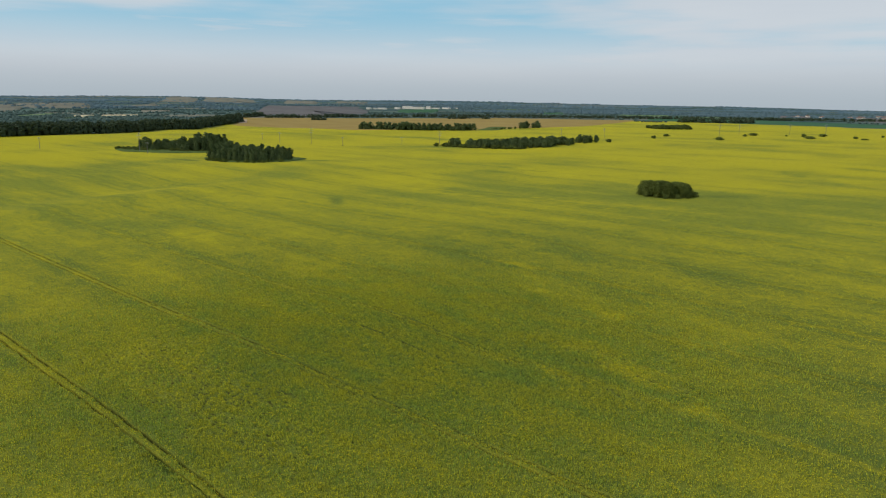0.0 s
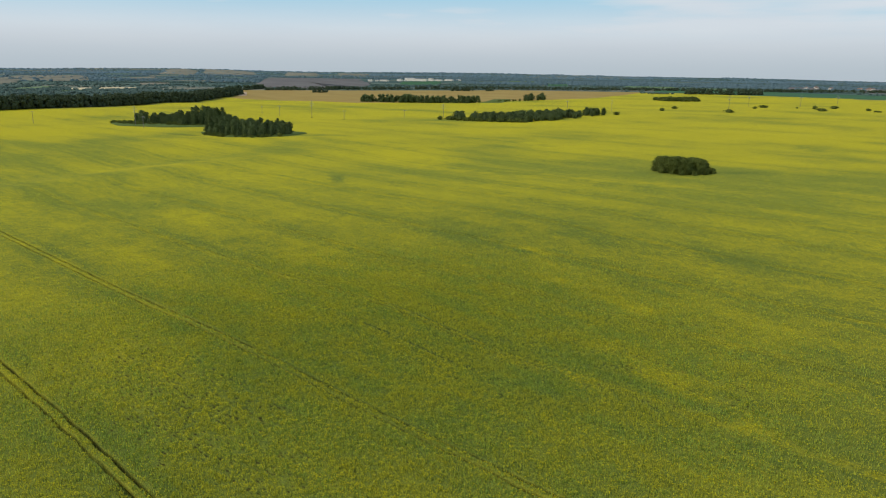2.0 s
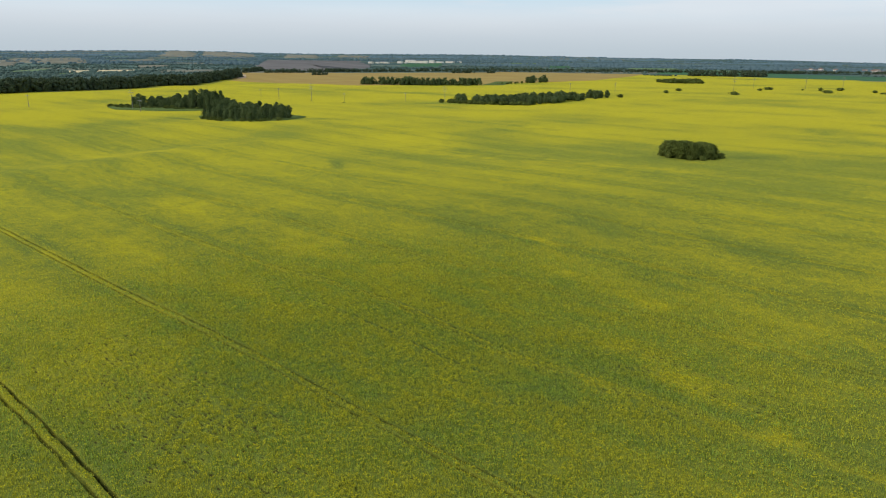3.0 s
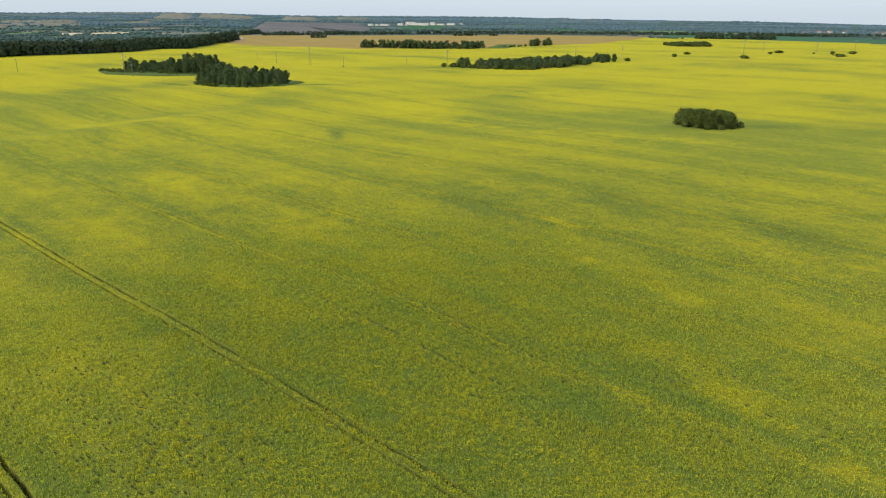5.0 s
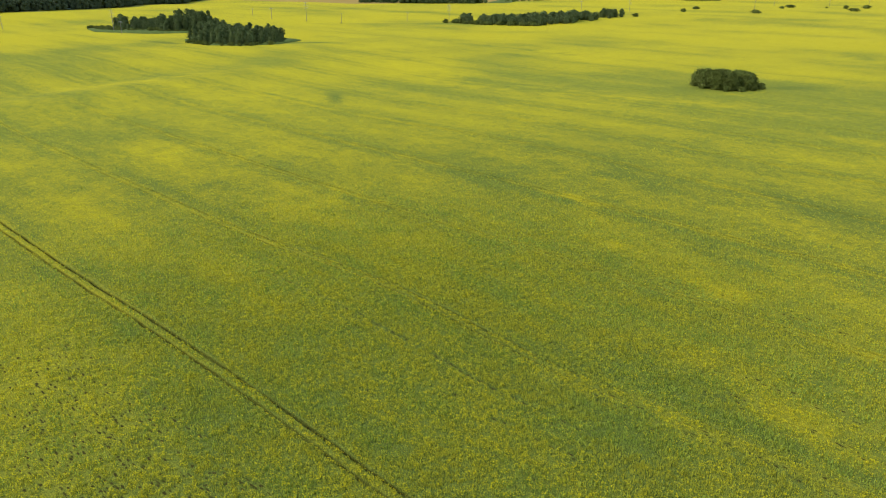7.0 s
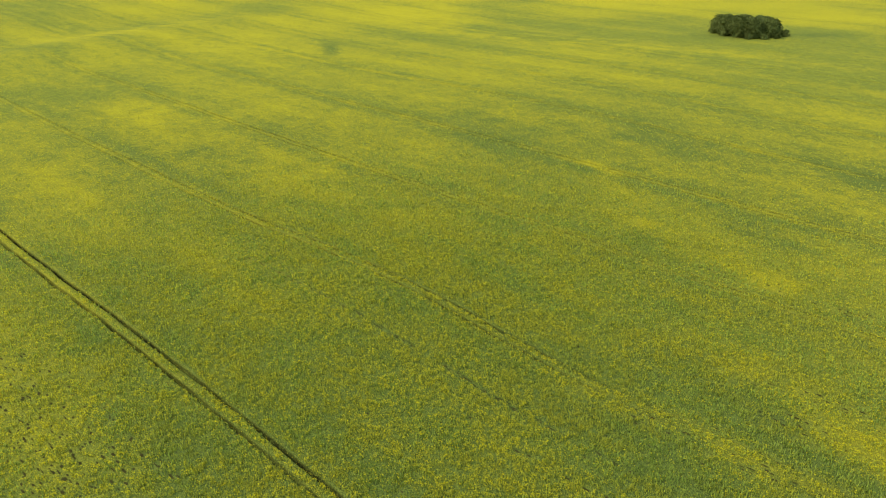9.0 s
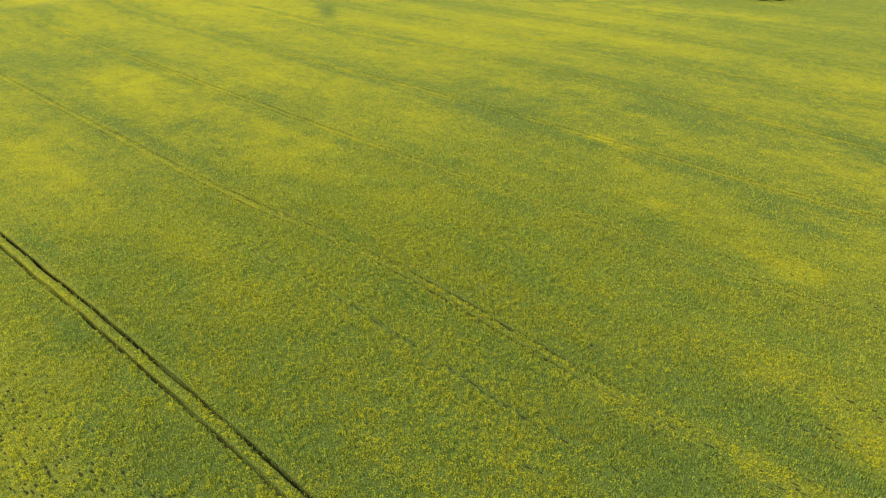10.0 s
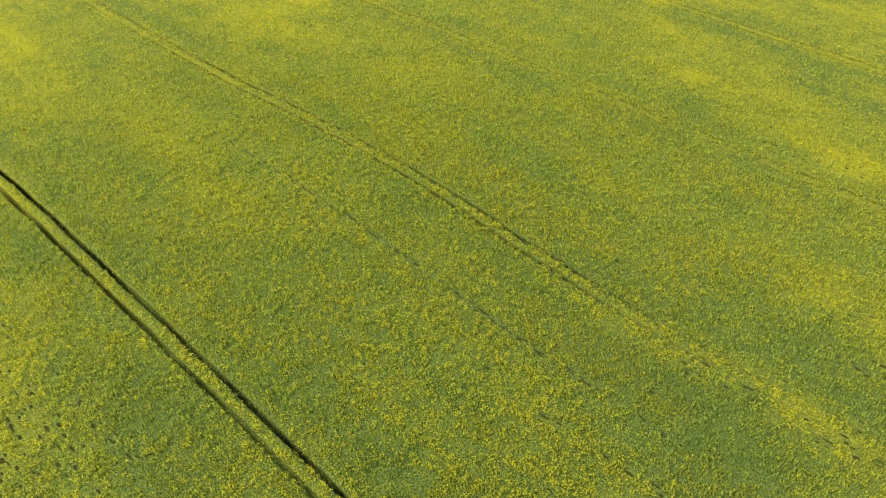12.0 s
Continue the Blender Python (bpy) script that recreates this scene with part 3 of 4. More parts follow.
HILL_FIELDS = [  # name, material, label, plan outline
    ("hillside_pasture", PASTURE, "pale dry hillside pasture between far woods", [(-2905, 876), (-2762, 993), (-2853, 1139), (-3409, 1325), (-3438, 1038)]),
    ("hillside_pasture", PASTURE, "pale dry hillside pasture between far woods", [(-2410, 677), (-2564, 785), (-2938, 919), (-3232, 971), (-3229, 910)]),
    ("hillside_pasture", PASTURE, "pale dry hillside pasture below the skyline", [(-3405, 1664), (-3207, 1756), (-3821, 2111), (-4263, 2240), (-4061, 2045)]),
    ("hillside_pasture", PASTURE, "pale dry hillside pasture below the skyline", [(-3250, 1801), (-3083, 1973), (-3461, 2270), (-4067, 2449), (-4201, 2380)]),
    ("hillside_pasture", PASTURE, "thin pale pasture strip between far woods", [(-2955, 1247), (-3014, 1477), (-3179, 1559), (-3070, 1295)]),
    ("meadow", PASTURE_GREEN, "pale green meadow behind a forest belt", [(-1988, 607), (-2019, 656), (-2163, 749), (-2283, 791), (-2115, 646)]),
    ("meadow", PASTURE_GREEN, "pale green meadow behind a forest belt", [(-1772, 620), (-1826, 706), (-1945, 753), (-1846, 646)]),
    ("dry_strip", DRY_STRIP, "bright straw-coloured strip of dry grass behind a belt", [(-1934, 715), (-1918, 765), (-2091, 834), (-2106, 779)]),
    ("dry_strip", DRY_STRIP, "bright straw-coloured strip of dry grass behind a belt", [(-1935, 787), (-1972, 900), (-2104, 977), (-2087, 850)]),
]
VALLEY_FIELDS = [
    ("meadow", PASTURE, "pale dry meadow between woods", [(-1867, 921), (-1888, 1080), (-2000, 1144), (-1994, 993)]),
    ("meadow", PASTURE, "pale dry meadow between woods", [(-2280, 1059), (-2369, 1201), (-2486, 1260), (-2505, 1165)]),
    ("ploughed_field", PLOUGHED, "grey-brown ploughed field on a slope", [(-2294, 1491), (-1923, 1290), (-1750, 1445), (-1987, 1789), (-2626, 2280), (-2760, 2140), (-2898, 1947)]),
    ("ploughed_field", PLOUGHED, "grey-brown field by a far village", [(-865, 2847), (-733, 2827), (-816, 3105), (-924, 3076)]),
    ("ploughed_field", PLOUGHED, "grey-brown field by a far village", [(-562, 2630), (-446, 2558), (-523, 2989), (-647, 3109)]),
    ("hillside_pasture", PASTURE, "pale dry field among far woods", [(-3142, 2215), (-3012, 2335), (-3405, 2640), (-3545, 2539)]),
    ("hillside_pasture", PASTURE, "pale dry field among far woods", [(-3177, 2583), (-2938, 2625), (-3176, 2838), (-3376, 2788)]),
]


def build_patch(name, mat, label, outline, lift=1.2, steps=8, wobble=26.0):
    """A field with a ragged outline, lying on the land."""
    pts = np.array(outline, float)
    rim = np.concatenate([p + (q - p) * (np.arange(steps) / steps)[:, None] for p, q in zip(pts, np.roll(pts, -1, 0))])
    mid = rim.mean(0)
    size = min(1.0, np.linalg.norm(rim - mid, axis=1).min() / 120)
    rim = rim + (np.stack([vnoise(rim[:, 0] / 60, rim[:, 1] / 60, 3), vnoise(rim[:, 0] / 60, rim[:, 1] / 60, 4)], 1) - 0.5) * 2 * wobble * size
    rings = [mid + (rim - mid) * f for f in (1.0, 0.97, 0.5, 0.05)]
    p = np.concatenate(rings)
    n = len(rim)
    z = land(p[:, 0], p[:, 1]) + lift - np.where(np.arange(len(p)) < n, lift + 0.8, 0)
    j = np.arange(n)
    faces = np.concatenate([np.stack([r * n + j, r * n + (j + 1) % n, (r + 1) * n + (j + 1) % n, (r + 1) * n + j], 1) for r in range(3)])
    me = mesh_from(name, np.concatenate([p, z[:, None]], 1), faces, [mat])
    smooth_mesh(me)
    tagged(new(name, me), label, "field", kind="structure")


for spec in HILL_FIELDS + VALLEY_FIELDS:
    build_patch(*spec)
build_patch("rough_grass", GRASS, "green rough grass round a birch grove", [(-808, 350), (-786, 332), (-729, 316), (-678, 336), (-648, 388), (-680, 446), (-740, 438), (-788, 392)], 0.9, 8, 6.0)
build_patch("rough_grass", GRASS, "narrow green grass rim of a birch grove", [(-606, 371), (-593, 330), (-561, 315), (-525, 314), (-504, 330), (-498, 355), (-510, 376), (-520, 392), (-531, 395), (-550, 393)], 0.9, 8, 4.0)


# ---- trees ----
def blob_leaves(rng, centers, radii, count, size, squash=0.85):
    """Leaf sprays: small bent quads over the shells of clumps."""
    pick = rng.choice(len(centers), count, p=radii ** 2 / np.sum(radii ** 2))
    way = rng.normal(size=(count, 3))
    way /= np.linalg.norm(way, axis=1)[:, None]
    way[:, 2] = np.where(way[:, 2] < -0.5, -way[:, 2], way[:, 2])
    r = radii[pick] * rng.uniform(0.55, 1.15, count)
    p = centers[pick] + way * r[:, None] * np.array([1, 1, squash])
    nrm = way + rng.normal(scale=0.8, size=(count, 3))
    nrm /= np.linalg.norm(nrm, axis=1)[:, None]
    t1 = np.cross(nrm, rng.normal(size=(count, 3)))
    t1 /= np.linalg.norm(t1, axis=1)[:, None]
    t2 = np.cross(nrm, t1)
    s = size * rng.uniform(0.6, 1.4, count)[:, None]
    quad = np.stack([p - t1 * s, p - t2 * s * 0.7 + nrm * s * 0.25, p + t1 * s, p + t2 * s * 0.7 - nrm * s * 0.1], 1)
    return quad.reshape(-1, 3), np.arange(count * 4).reshape(-1, 4)


def core_blobs(rng, centers, radii, shrink=0.74):
    """Closed dark insides of the clumps, six-sided."""
    verts, faces = [], []
    for c, r in zip(centers, radii):
        base = len(verts)
        for lat in (-0.8, 0.0, 0.8):
            for j in range(6):
                a = j * math.pi / 3 + lat
                rr = r * shrink * math.cos(lat) * rng.uniform(0.85, 1.1)
                verts.append((c[0] + rr * math.cos(a), c[1] + rr * math.sin(a), c[2] + r * shrink * 0.9 * math.sin(lat)))
        for ring in range(2):
            for j in range(6):
                a, b = base + ring * 6 + j, base + ring * 6 + (j + 1) % 6
                faces.append((a, b, b + 6, a + 6))
        faces.append((base + 12, base + 13, base + 14, base + 15))
        faces.append((base + 12, base + 15, base + 16, base + 17))
    return np.array(verts), np.array(faces)


def egg(rng, height, width, low, sides=8, rings=5):
    """The closed dark inside of a crown, uneven, a little smaller than its leaves."""
    verts, faces = [], []
    for k in range(rings):
        f = (k + 0.25) / rings
        girth = 0.27 * width * math.sqrt(max(0.0, 1 - (abs(f - 0.36) / 0.72) ** 2.0))
        for j in range(sides):
            a = 2 * math.pi * j / sides + 0.4 * k
            r = girth * rng.uniform(0.8, 1.1)
            verts.append((r * math.cos(a), r * math.sin(a), low + (height * 0.86 - low) * f))
    for k in range(rings - 1):
        for j in range(sides):
            a, b = k * sides + j, k * sides + (j + 1) % sides
            faces.append((a, b, b + sides, a + sides))
    top = (rings - 1) * sides
    faces += [(top, top + 1, top + 2, top + 3), (top, top + 3, top + 4, top + 7), (top + 4, top + 5, top + 6, top + 7)]
    return np.array(verts), np.array(faces)


def crown_mesh(name, seed, height, width, low, clumps, leaves, leaf, mat):
    """A rounded crown: clumps packed inside an egg, widest a little below the middle."""
    rng = np.random.default_rng(seed)
    centers, radii = [], []
    for k in range(clumps):
        f = (k + 0.5) / clumps
        rad = width * rng.uniform(0.13, 0.22) * (1.08 - 0.25 * f)
        z = low + rad * 0.7 + (height - low - 1.55 * rad) * f
        girth = 0.5 * width * math.sqrt(max(0.0, 1 - (abs(f - 0.36) / 0.72) ** 2.0))
        r = max(girth - rad * 0.9, 0.0) * (rng.uniform(0.45, 1.0) if k % 3 else rng.uniform(0.0, 0.35))
        a = k * 2.4 + rng.uniform(-0.5, 0.5)
        centers.append((r * math.cos(a), r * math.sin(a), z))
        radii.append(rad)
    centers, radii = np.array(centers), np.array(radii)
    v1, f1 = egg(rng, height, width, low)
    v2, f2 = blob_leaves(rng, centers, radii, leaves, leaf)
    return mesh_from(name, np.concatenate([v1, v2]), np.concatenate([f1, f2 + len(v1)]), [mat])


def trunk_mesh(name, seed, height, thick, limbs):
    rng = random.Random(seed)
    bm = bmesh.new()

    def limb(a, b, r0, r1, steps=3):
        last = None
        side = (b - a).orthogonal().normalized()
        other = (b - a).cross(side).normalized()
        bend = Vector((rng.uniform(-1, 1), rng.uniform(-1, 1), 0)) * (b - a).length * 0.05
        for s in range(steps + 1):
            f = s / steps
            c = a.lerp(b, f) + bend * math.sin(math.pi * f)
            r = r0 + (r1 - r0) * f
            ring = [bm.verts.new(c + (side * math.cos(j * math.pi / 3) + other * math.sin(j * math.pi / 3)) * r) for j in range(6)]
            if last:
                for j in range(6):
                    bm.faces.new((last[j], last[(j + 1) % 6], ring[(j + 1) % 6], ring[j]))
            last = ring
        bm.faces.new(last)

    limb(Vector((0, 0, -1.6)), Vector((0, 0, height * 0.8)), thick, thick * 0.25, 4)
    for k in range(limbs):
        z = height * (0.25 + 0.5 * k / limbs)
        a = k * 2.4
        out = height * 0.2
        limb(Vector((0, 0, z)), Vector((out * math.cos(a), out * math.sin(a), z + height * 0.15)), thick * 0.45, thick * 0.12, 2)
    me = bpy.data.meshes.new(name)
    bm.to_mesh(me)
    bm.free()
    me.materials.append(BARK)
    return me


def tree_kind(name, seed, height, width, low, clumps, leaves, leaf, mat, label, category="tree"):
    """One tree with trunk and crown at the world's origin, to be copied; it is used itself as the first of its kind."""
    ob = new(name)
    ob.empty_display_size = 0.5
    child("trunk", trunk_mesh("trunk", seed, height, height * 0.016 + 0.05, 5), ob)
    child("crown", crown_mesh("crown", seed, height, width, low, clumps, leaves, leaf, mat), ob)
    return tagged(ob, label, category)


used = set()


ISLAND = [(-10, -8), (-3, -11), (4, -9), (9, -5), (-13, 0), (-6, -2), (1, -3), (8, 1), (-14, 8), (-8, 7), (-1, 5), (6, 7)]  # across, away


def plant(kind, x, y, scale=1.0, turn=0.0, label="", group="", tall=1.0, wide=1.0):
    m = pose(x, y, float(land(x, y)) - 0.5, 0, 0, turn) @ Matrix.Diagonal((scale * wide, scale * wide, scale * tall, 1))
    if kind.name in used:
        ob = copy_thing(kind, Matrix())
    else:
        ob = kind
        used.add(kind.name)
    ob.matrix_basis = m
    return tagged(ob, label, group=group)


TALL = [tree_kind("tree", 100 + k, 17.0, 9.5 + 0.8 * k, 0.2, 34, 760, 0.68, LEAF, "tall dark green birch in a field grove") for k in range(4)]
ROUND = [tree_kind("tree", 120 + k, 11.5, 14.5 + k, 0.1, 50, 4200, 0.40, LEAF_BUSH, "broad bushy dark green willow in a field island") for k in range(3)]
DOME = [tree_kind("tree", 160 + k, 10.0, 9.5 + k, 0.1, 28, 640, 0.56, LEAF, "rounded dark green tree in a field grove") for k in range(3)]
BUSH = [tree_kind("bush", 140 + k, 6.0, 8.0 + k, 0.0, 22, 460, 0.52, LEAF_BUSH, "low rounded green bush among the rapeseed", "bush") for k in range(3)]

rnd = random.Random(5)


def grove(kinds, poly, count, low, high, label, group, gap=5.0, wide=1.0):
    """Trees spread over a plan polygon, lower along its rim."""
    done = []
    xs, ys = [p[0] for p in poly], [p[1] for p in poly]
    tries = 0
    while len(done) < count and tries < 6000:
        tries += 1
        x, y = rnd.uniform(min(xs), max(xs)), rnd.uniform(min(ys), max(ys))
        if not inside(np.array(x), np.array(y), poly) or any((x - a) ** 2 + (y - b) ** 2 < gap * gap for a, b in done):
            continue
        done.append((x, y))
        rim = min(abs((x - ax) * (by - ay) - (y - ay) * (bx - ax)) / math.hypot(bx - ax, by - ay) for (ax, ay), (bx, by) in zip(poly, poly[1:] + poly[:1]))
        s = rnd.uniform(low, high) * (0.78 + 0.22 * min(rim / 9.0, 1.0))
        plant(rnd.choice(kinds), x, y, s, rnd.uniform(0, 360), label, group, rnd.uniform(0.9, 1.12), wide)


# the two-lobed grove in the hollow
grove(TALL + DOME, [(-560, 320), (-528, 318), (-508, 330), (-502, 354), (-518, 376), (-550, 392), (-600, 370), (-590, 333)], 96, 0.66, 0.86, "tall dark green birch in a field grove", "grove trees", 5.0, 1.0)
grove(DOME, [(-765, 378), (-735, 366), (-722, 395), (-735, 425), (-760, 415)], 28, 0.80, 1.08, "rounded dark green tree in a field grove", "grove trees", 5.0, 1.05)
grove(DOME + TALL[:1], [(-735, 368), (-705, 366), (-672, 388), (-676, 416), (-715, 440), (-735, 425)], 36, 0.95, 1.22, "rounded dark green tree in a field grove", "grove trees", 5.5, 1.05)
grove(TALL, [(-790, 352), (-745, 350), (-715, 385), (-740, 420), (-785, 385)], 36, 0.5, 0.8, "young birch in a field grove", "grove trees", 4.5, 1.3)
grove(BUSH, [(-792, 332), (-745, 330), (-660, 385), (-660, 396), (-740, 352), (-795, 350)], 52, 0.5, 0.85, "low green bush along a grove's edge", "grove bushes", 4.0, 1.3)
grove(BUSH, [(-562, 314), (-526, 312), (-502, 326), (-496, 354), (-504, 356), (-512, 332), (-530, 320), (-560, 322)], 26, 0.45, 0.75, "low green bush along a grove's edge", "grove bushes", 3.5, 1.1)
grove(TALL, [(-712, 372), (-680, 378), (-676, 408), (-708, 416)], 14, 0.95, 1.12, "tall dark green birch in a field grove", "grove trees", 5.5, 1.0)
# the near island
for i, (u, v) in enumerate(ISLAND):
    plant(ROUND[i % 3], -179 + 0.67 * u - 0.60 * v, 403 + 0.60 * u + 0.67 * v, rnd.uniform(0.74, 0.88), 77 * i, "broad bushy dark green willow in a field island", "island willows", rnd.uniform(0.95, 1.08))
for i, (u, v) in enumerate([(-15, -4), (-7, -14), (0, -15), (7, -12), (13, -7), (-16, 6), (12, 2)]):
    plant(BUSH[i % 3], -179 + 0.744 * u - 0.668 * v, 403 + 0.668 * u + 0.744 * v, rnd.uniform(0.5, 0.65), 50 * i, "low green bush at an island's rim", "island bushes")
# the long grove
grove(DOME, [(-592, 662), (-550, 672), (-510, 708), (-504, 760), (-506, 830), (-545, 840), (-556, 780), (-566, 720), (-598, 684)], 86, 0.95, 1.24, "rounded dark green tree in a long grove", "long grove trees", 6.0, 1.25)
grove(TALL, [(-512, 862), (-518, 905), (-545, 912), (-540, 866)], 14, 0.5, 0.8, "dark green birch in a long grove", "long grove trees", 5.0, 1.7)
grove(BUSH, [(-600, 650), (-560, 660), (-506, 700), (-505, 718), (-552, 676), (-604, 668)], 34, 0.7, 1.0, "low green bush along a grove's edge", "grove bushes", 4.5, 1.6)
# the grove at the field's far edge
grove(BUSH, [(-915, 1170), (-925, 1290), (-940, 1290), (-930, 1170)], 11, 0.7, 0.95, "low green bush at a field's edge", "edge bushes", 8.0)
for x, y, s in ((-926, 1292, 0.85), (-930, 1308, 1.0), (-927, 1331, 0.75), (-940, 1302, 0.8), (-938, 1320, 0.9), (-930, 1350, 1.0), (-922, 1344, 0.7)):
    plant(TALL[1], x, y, s, x * 7, "single birch at a field's edge", "edge grove trees", 1.0, 1.9)
grove(BUSH, [(-716, 1520), (-670, 1598), (-700, 1640), (-762, 1560)], 48, 1.35, 1.8, "low bush in a wide thicket among the rapeseed", "thicket bushes", 8.0, 1.5)
# scattered bushes in the yellow field
for x, y, s, w in ((-609, 662, 0.9, 1.2), (-508, 922, 1.0, 1.3), (-515, 1080, 1.1, 1.0), (-540, 1180, 0.95, 2.0), (-433, 1144, 1.05, 2.3), (-453, 1318, 0.95, 1.3), (-461, 1385, 1.1, 2.2), (-413, 1422, 0.6, 1.1),
                   (-384, 1426, 1.3, 1.0), (-349, 1334, 1.1, 2.5), (-361, 1464, 1.2, 1.7), (-296, 1416, 0.95, 1.3), (-275, 1381, 0.7, 2.6), (-274, 1521, 0.8, 1.0)):
    plant(BUSH[int(-x) % 3], x, y, s, x * 13, "low rounded green bush among the rapeseed", "field bushes", 0.85, w)


# ---- far woods ----
def low_crown(rng):
    """A small uneven dome for the farthest trees."""
    verts = []
    for z, r in ((0.0, 0.5), (0.62, 0.43)):
        a = np.arange(5) * 2 * np.pi / 5 + rng.uniform(0, 1)
        rr = r * rng.uniform(0.75, 1.2, 5)
        verts.append(np.stack([rr * np.cos(a), rr * np.sin(a), z + rng.uniform(-0.1, 0.12, 5)], 1))
    verts.append(np.array([[rng.uniform(-0.1, 0.1), rng.uniform(-0.1, 0.1), 1.0]] * 2))
    j = np.arange(5)
    side = np.stack([j, (j + 1) % 5, 5 + (j + 1) % 5, 5 + j], 1)
    top = np.array([(5, 6, 7, 10), (7, 8, 11, 10), (5, 10, 8, 9)])
    return np.concatenate(verts), np.concatenate([side, top])


def wood(name, spots, mat, label, seed, clumps=4, leaves=26, broad=(1.2, 1.8)):
    """Far woodland as one mass: for each spot (x, y, height) a small crown of clumps and leaf sprays."""
    rng = np.random.default_rng(seed)
    kinds = []
    for k in range(6):
        if not clumps:
            kinds.append(low_crown(rng))
            continue
        w = rng.uniform(0.5, 0.75)
        cs = np.stack([rng.uniform(-0.16, 0.16, clumps), rng.uniform(-0.16, 0.16, clumps), np.linspace(0.24, 0.80, clumps) if clumps > 1 else np.array([0.42])], 1)
        rs = np.linspace(0.30, 0.20, clumps) * w * (1.5 if clumps > 1 else 2.2)
        v1, f1 = core_blobs(rng, cs, rs, 0.80)
        v2, f2 = blob_leaves(rng, cs, rs, leaves, 0.075)
        kinds.append((np.concatenate([v1, v2]), np.concatenate([f1, f2 + len(v1)])))
    verts, faces, base = [], [], 0
    spots = np.asarray(spots, float)
    zs = land(spots[:, 0], spots[:, 1])
    for (x, y, h), z in zip(spots, zs):
        v, f = kinds[rng.integers(6)]
        a = rng.uniform(0, 6.28)
        c, s = math.cos(a), math.sin(a)
        w = h * rng.uniform(*broad)
        verts.append(np.stack([(v[:, 0] * c - v[:, 1] * s) * w + x, (v[:, 0] * s + v[:, 1] * c) * w + y, v[:, 2] * h + z - 0.6], 1))
        faces.append(f + base)
        base += len(v)
    me = mesh_from(name, np.concatenate(verts), np.concatenate(faces), [mat])
    return tagged(new(name, me), label, "woodland", kind="stuff")


def strip_spots(rng, line, count, depth, low, high):
    """Spots along a plan line, spread to one side of it away from the origin."""
    pts = np.array(line, float)
    seg = np.linalg.norm(np.diff(pts, axis=0), axis=1)
    s = rng.uniform(0, seg.sum(), count)
    along = np.concatenate([[0], np.cumsum(seg)])
    x, y = np.interp(s, along, pts[:, 0]), np.interp(s, along, pts[:, 1])
    d = np.hypot(x, y)
    back = rng.uniform(0, depth, count)
    return np.stack([x + x / d * back, y + y / d * back, rng.uniform(low, high, count)], 1)


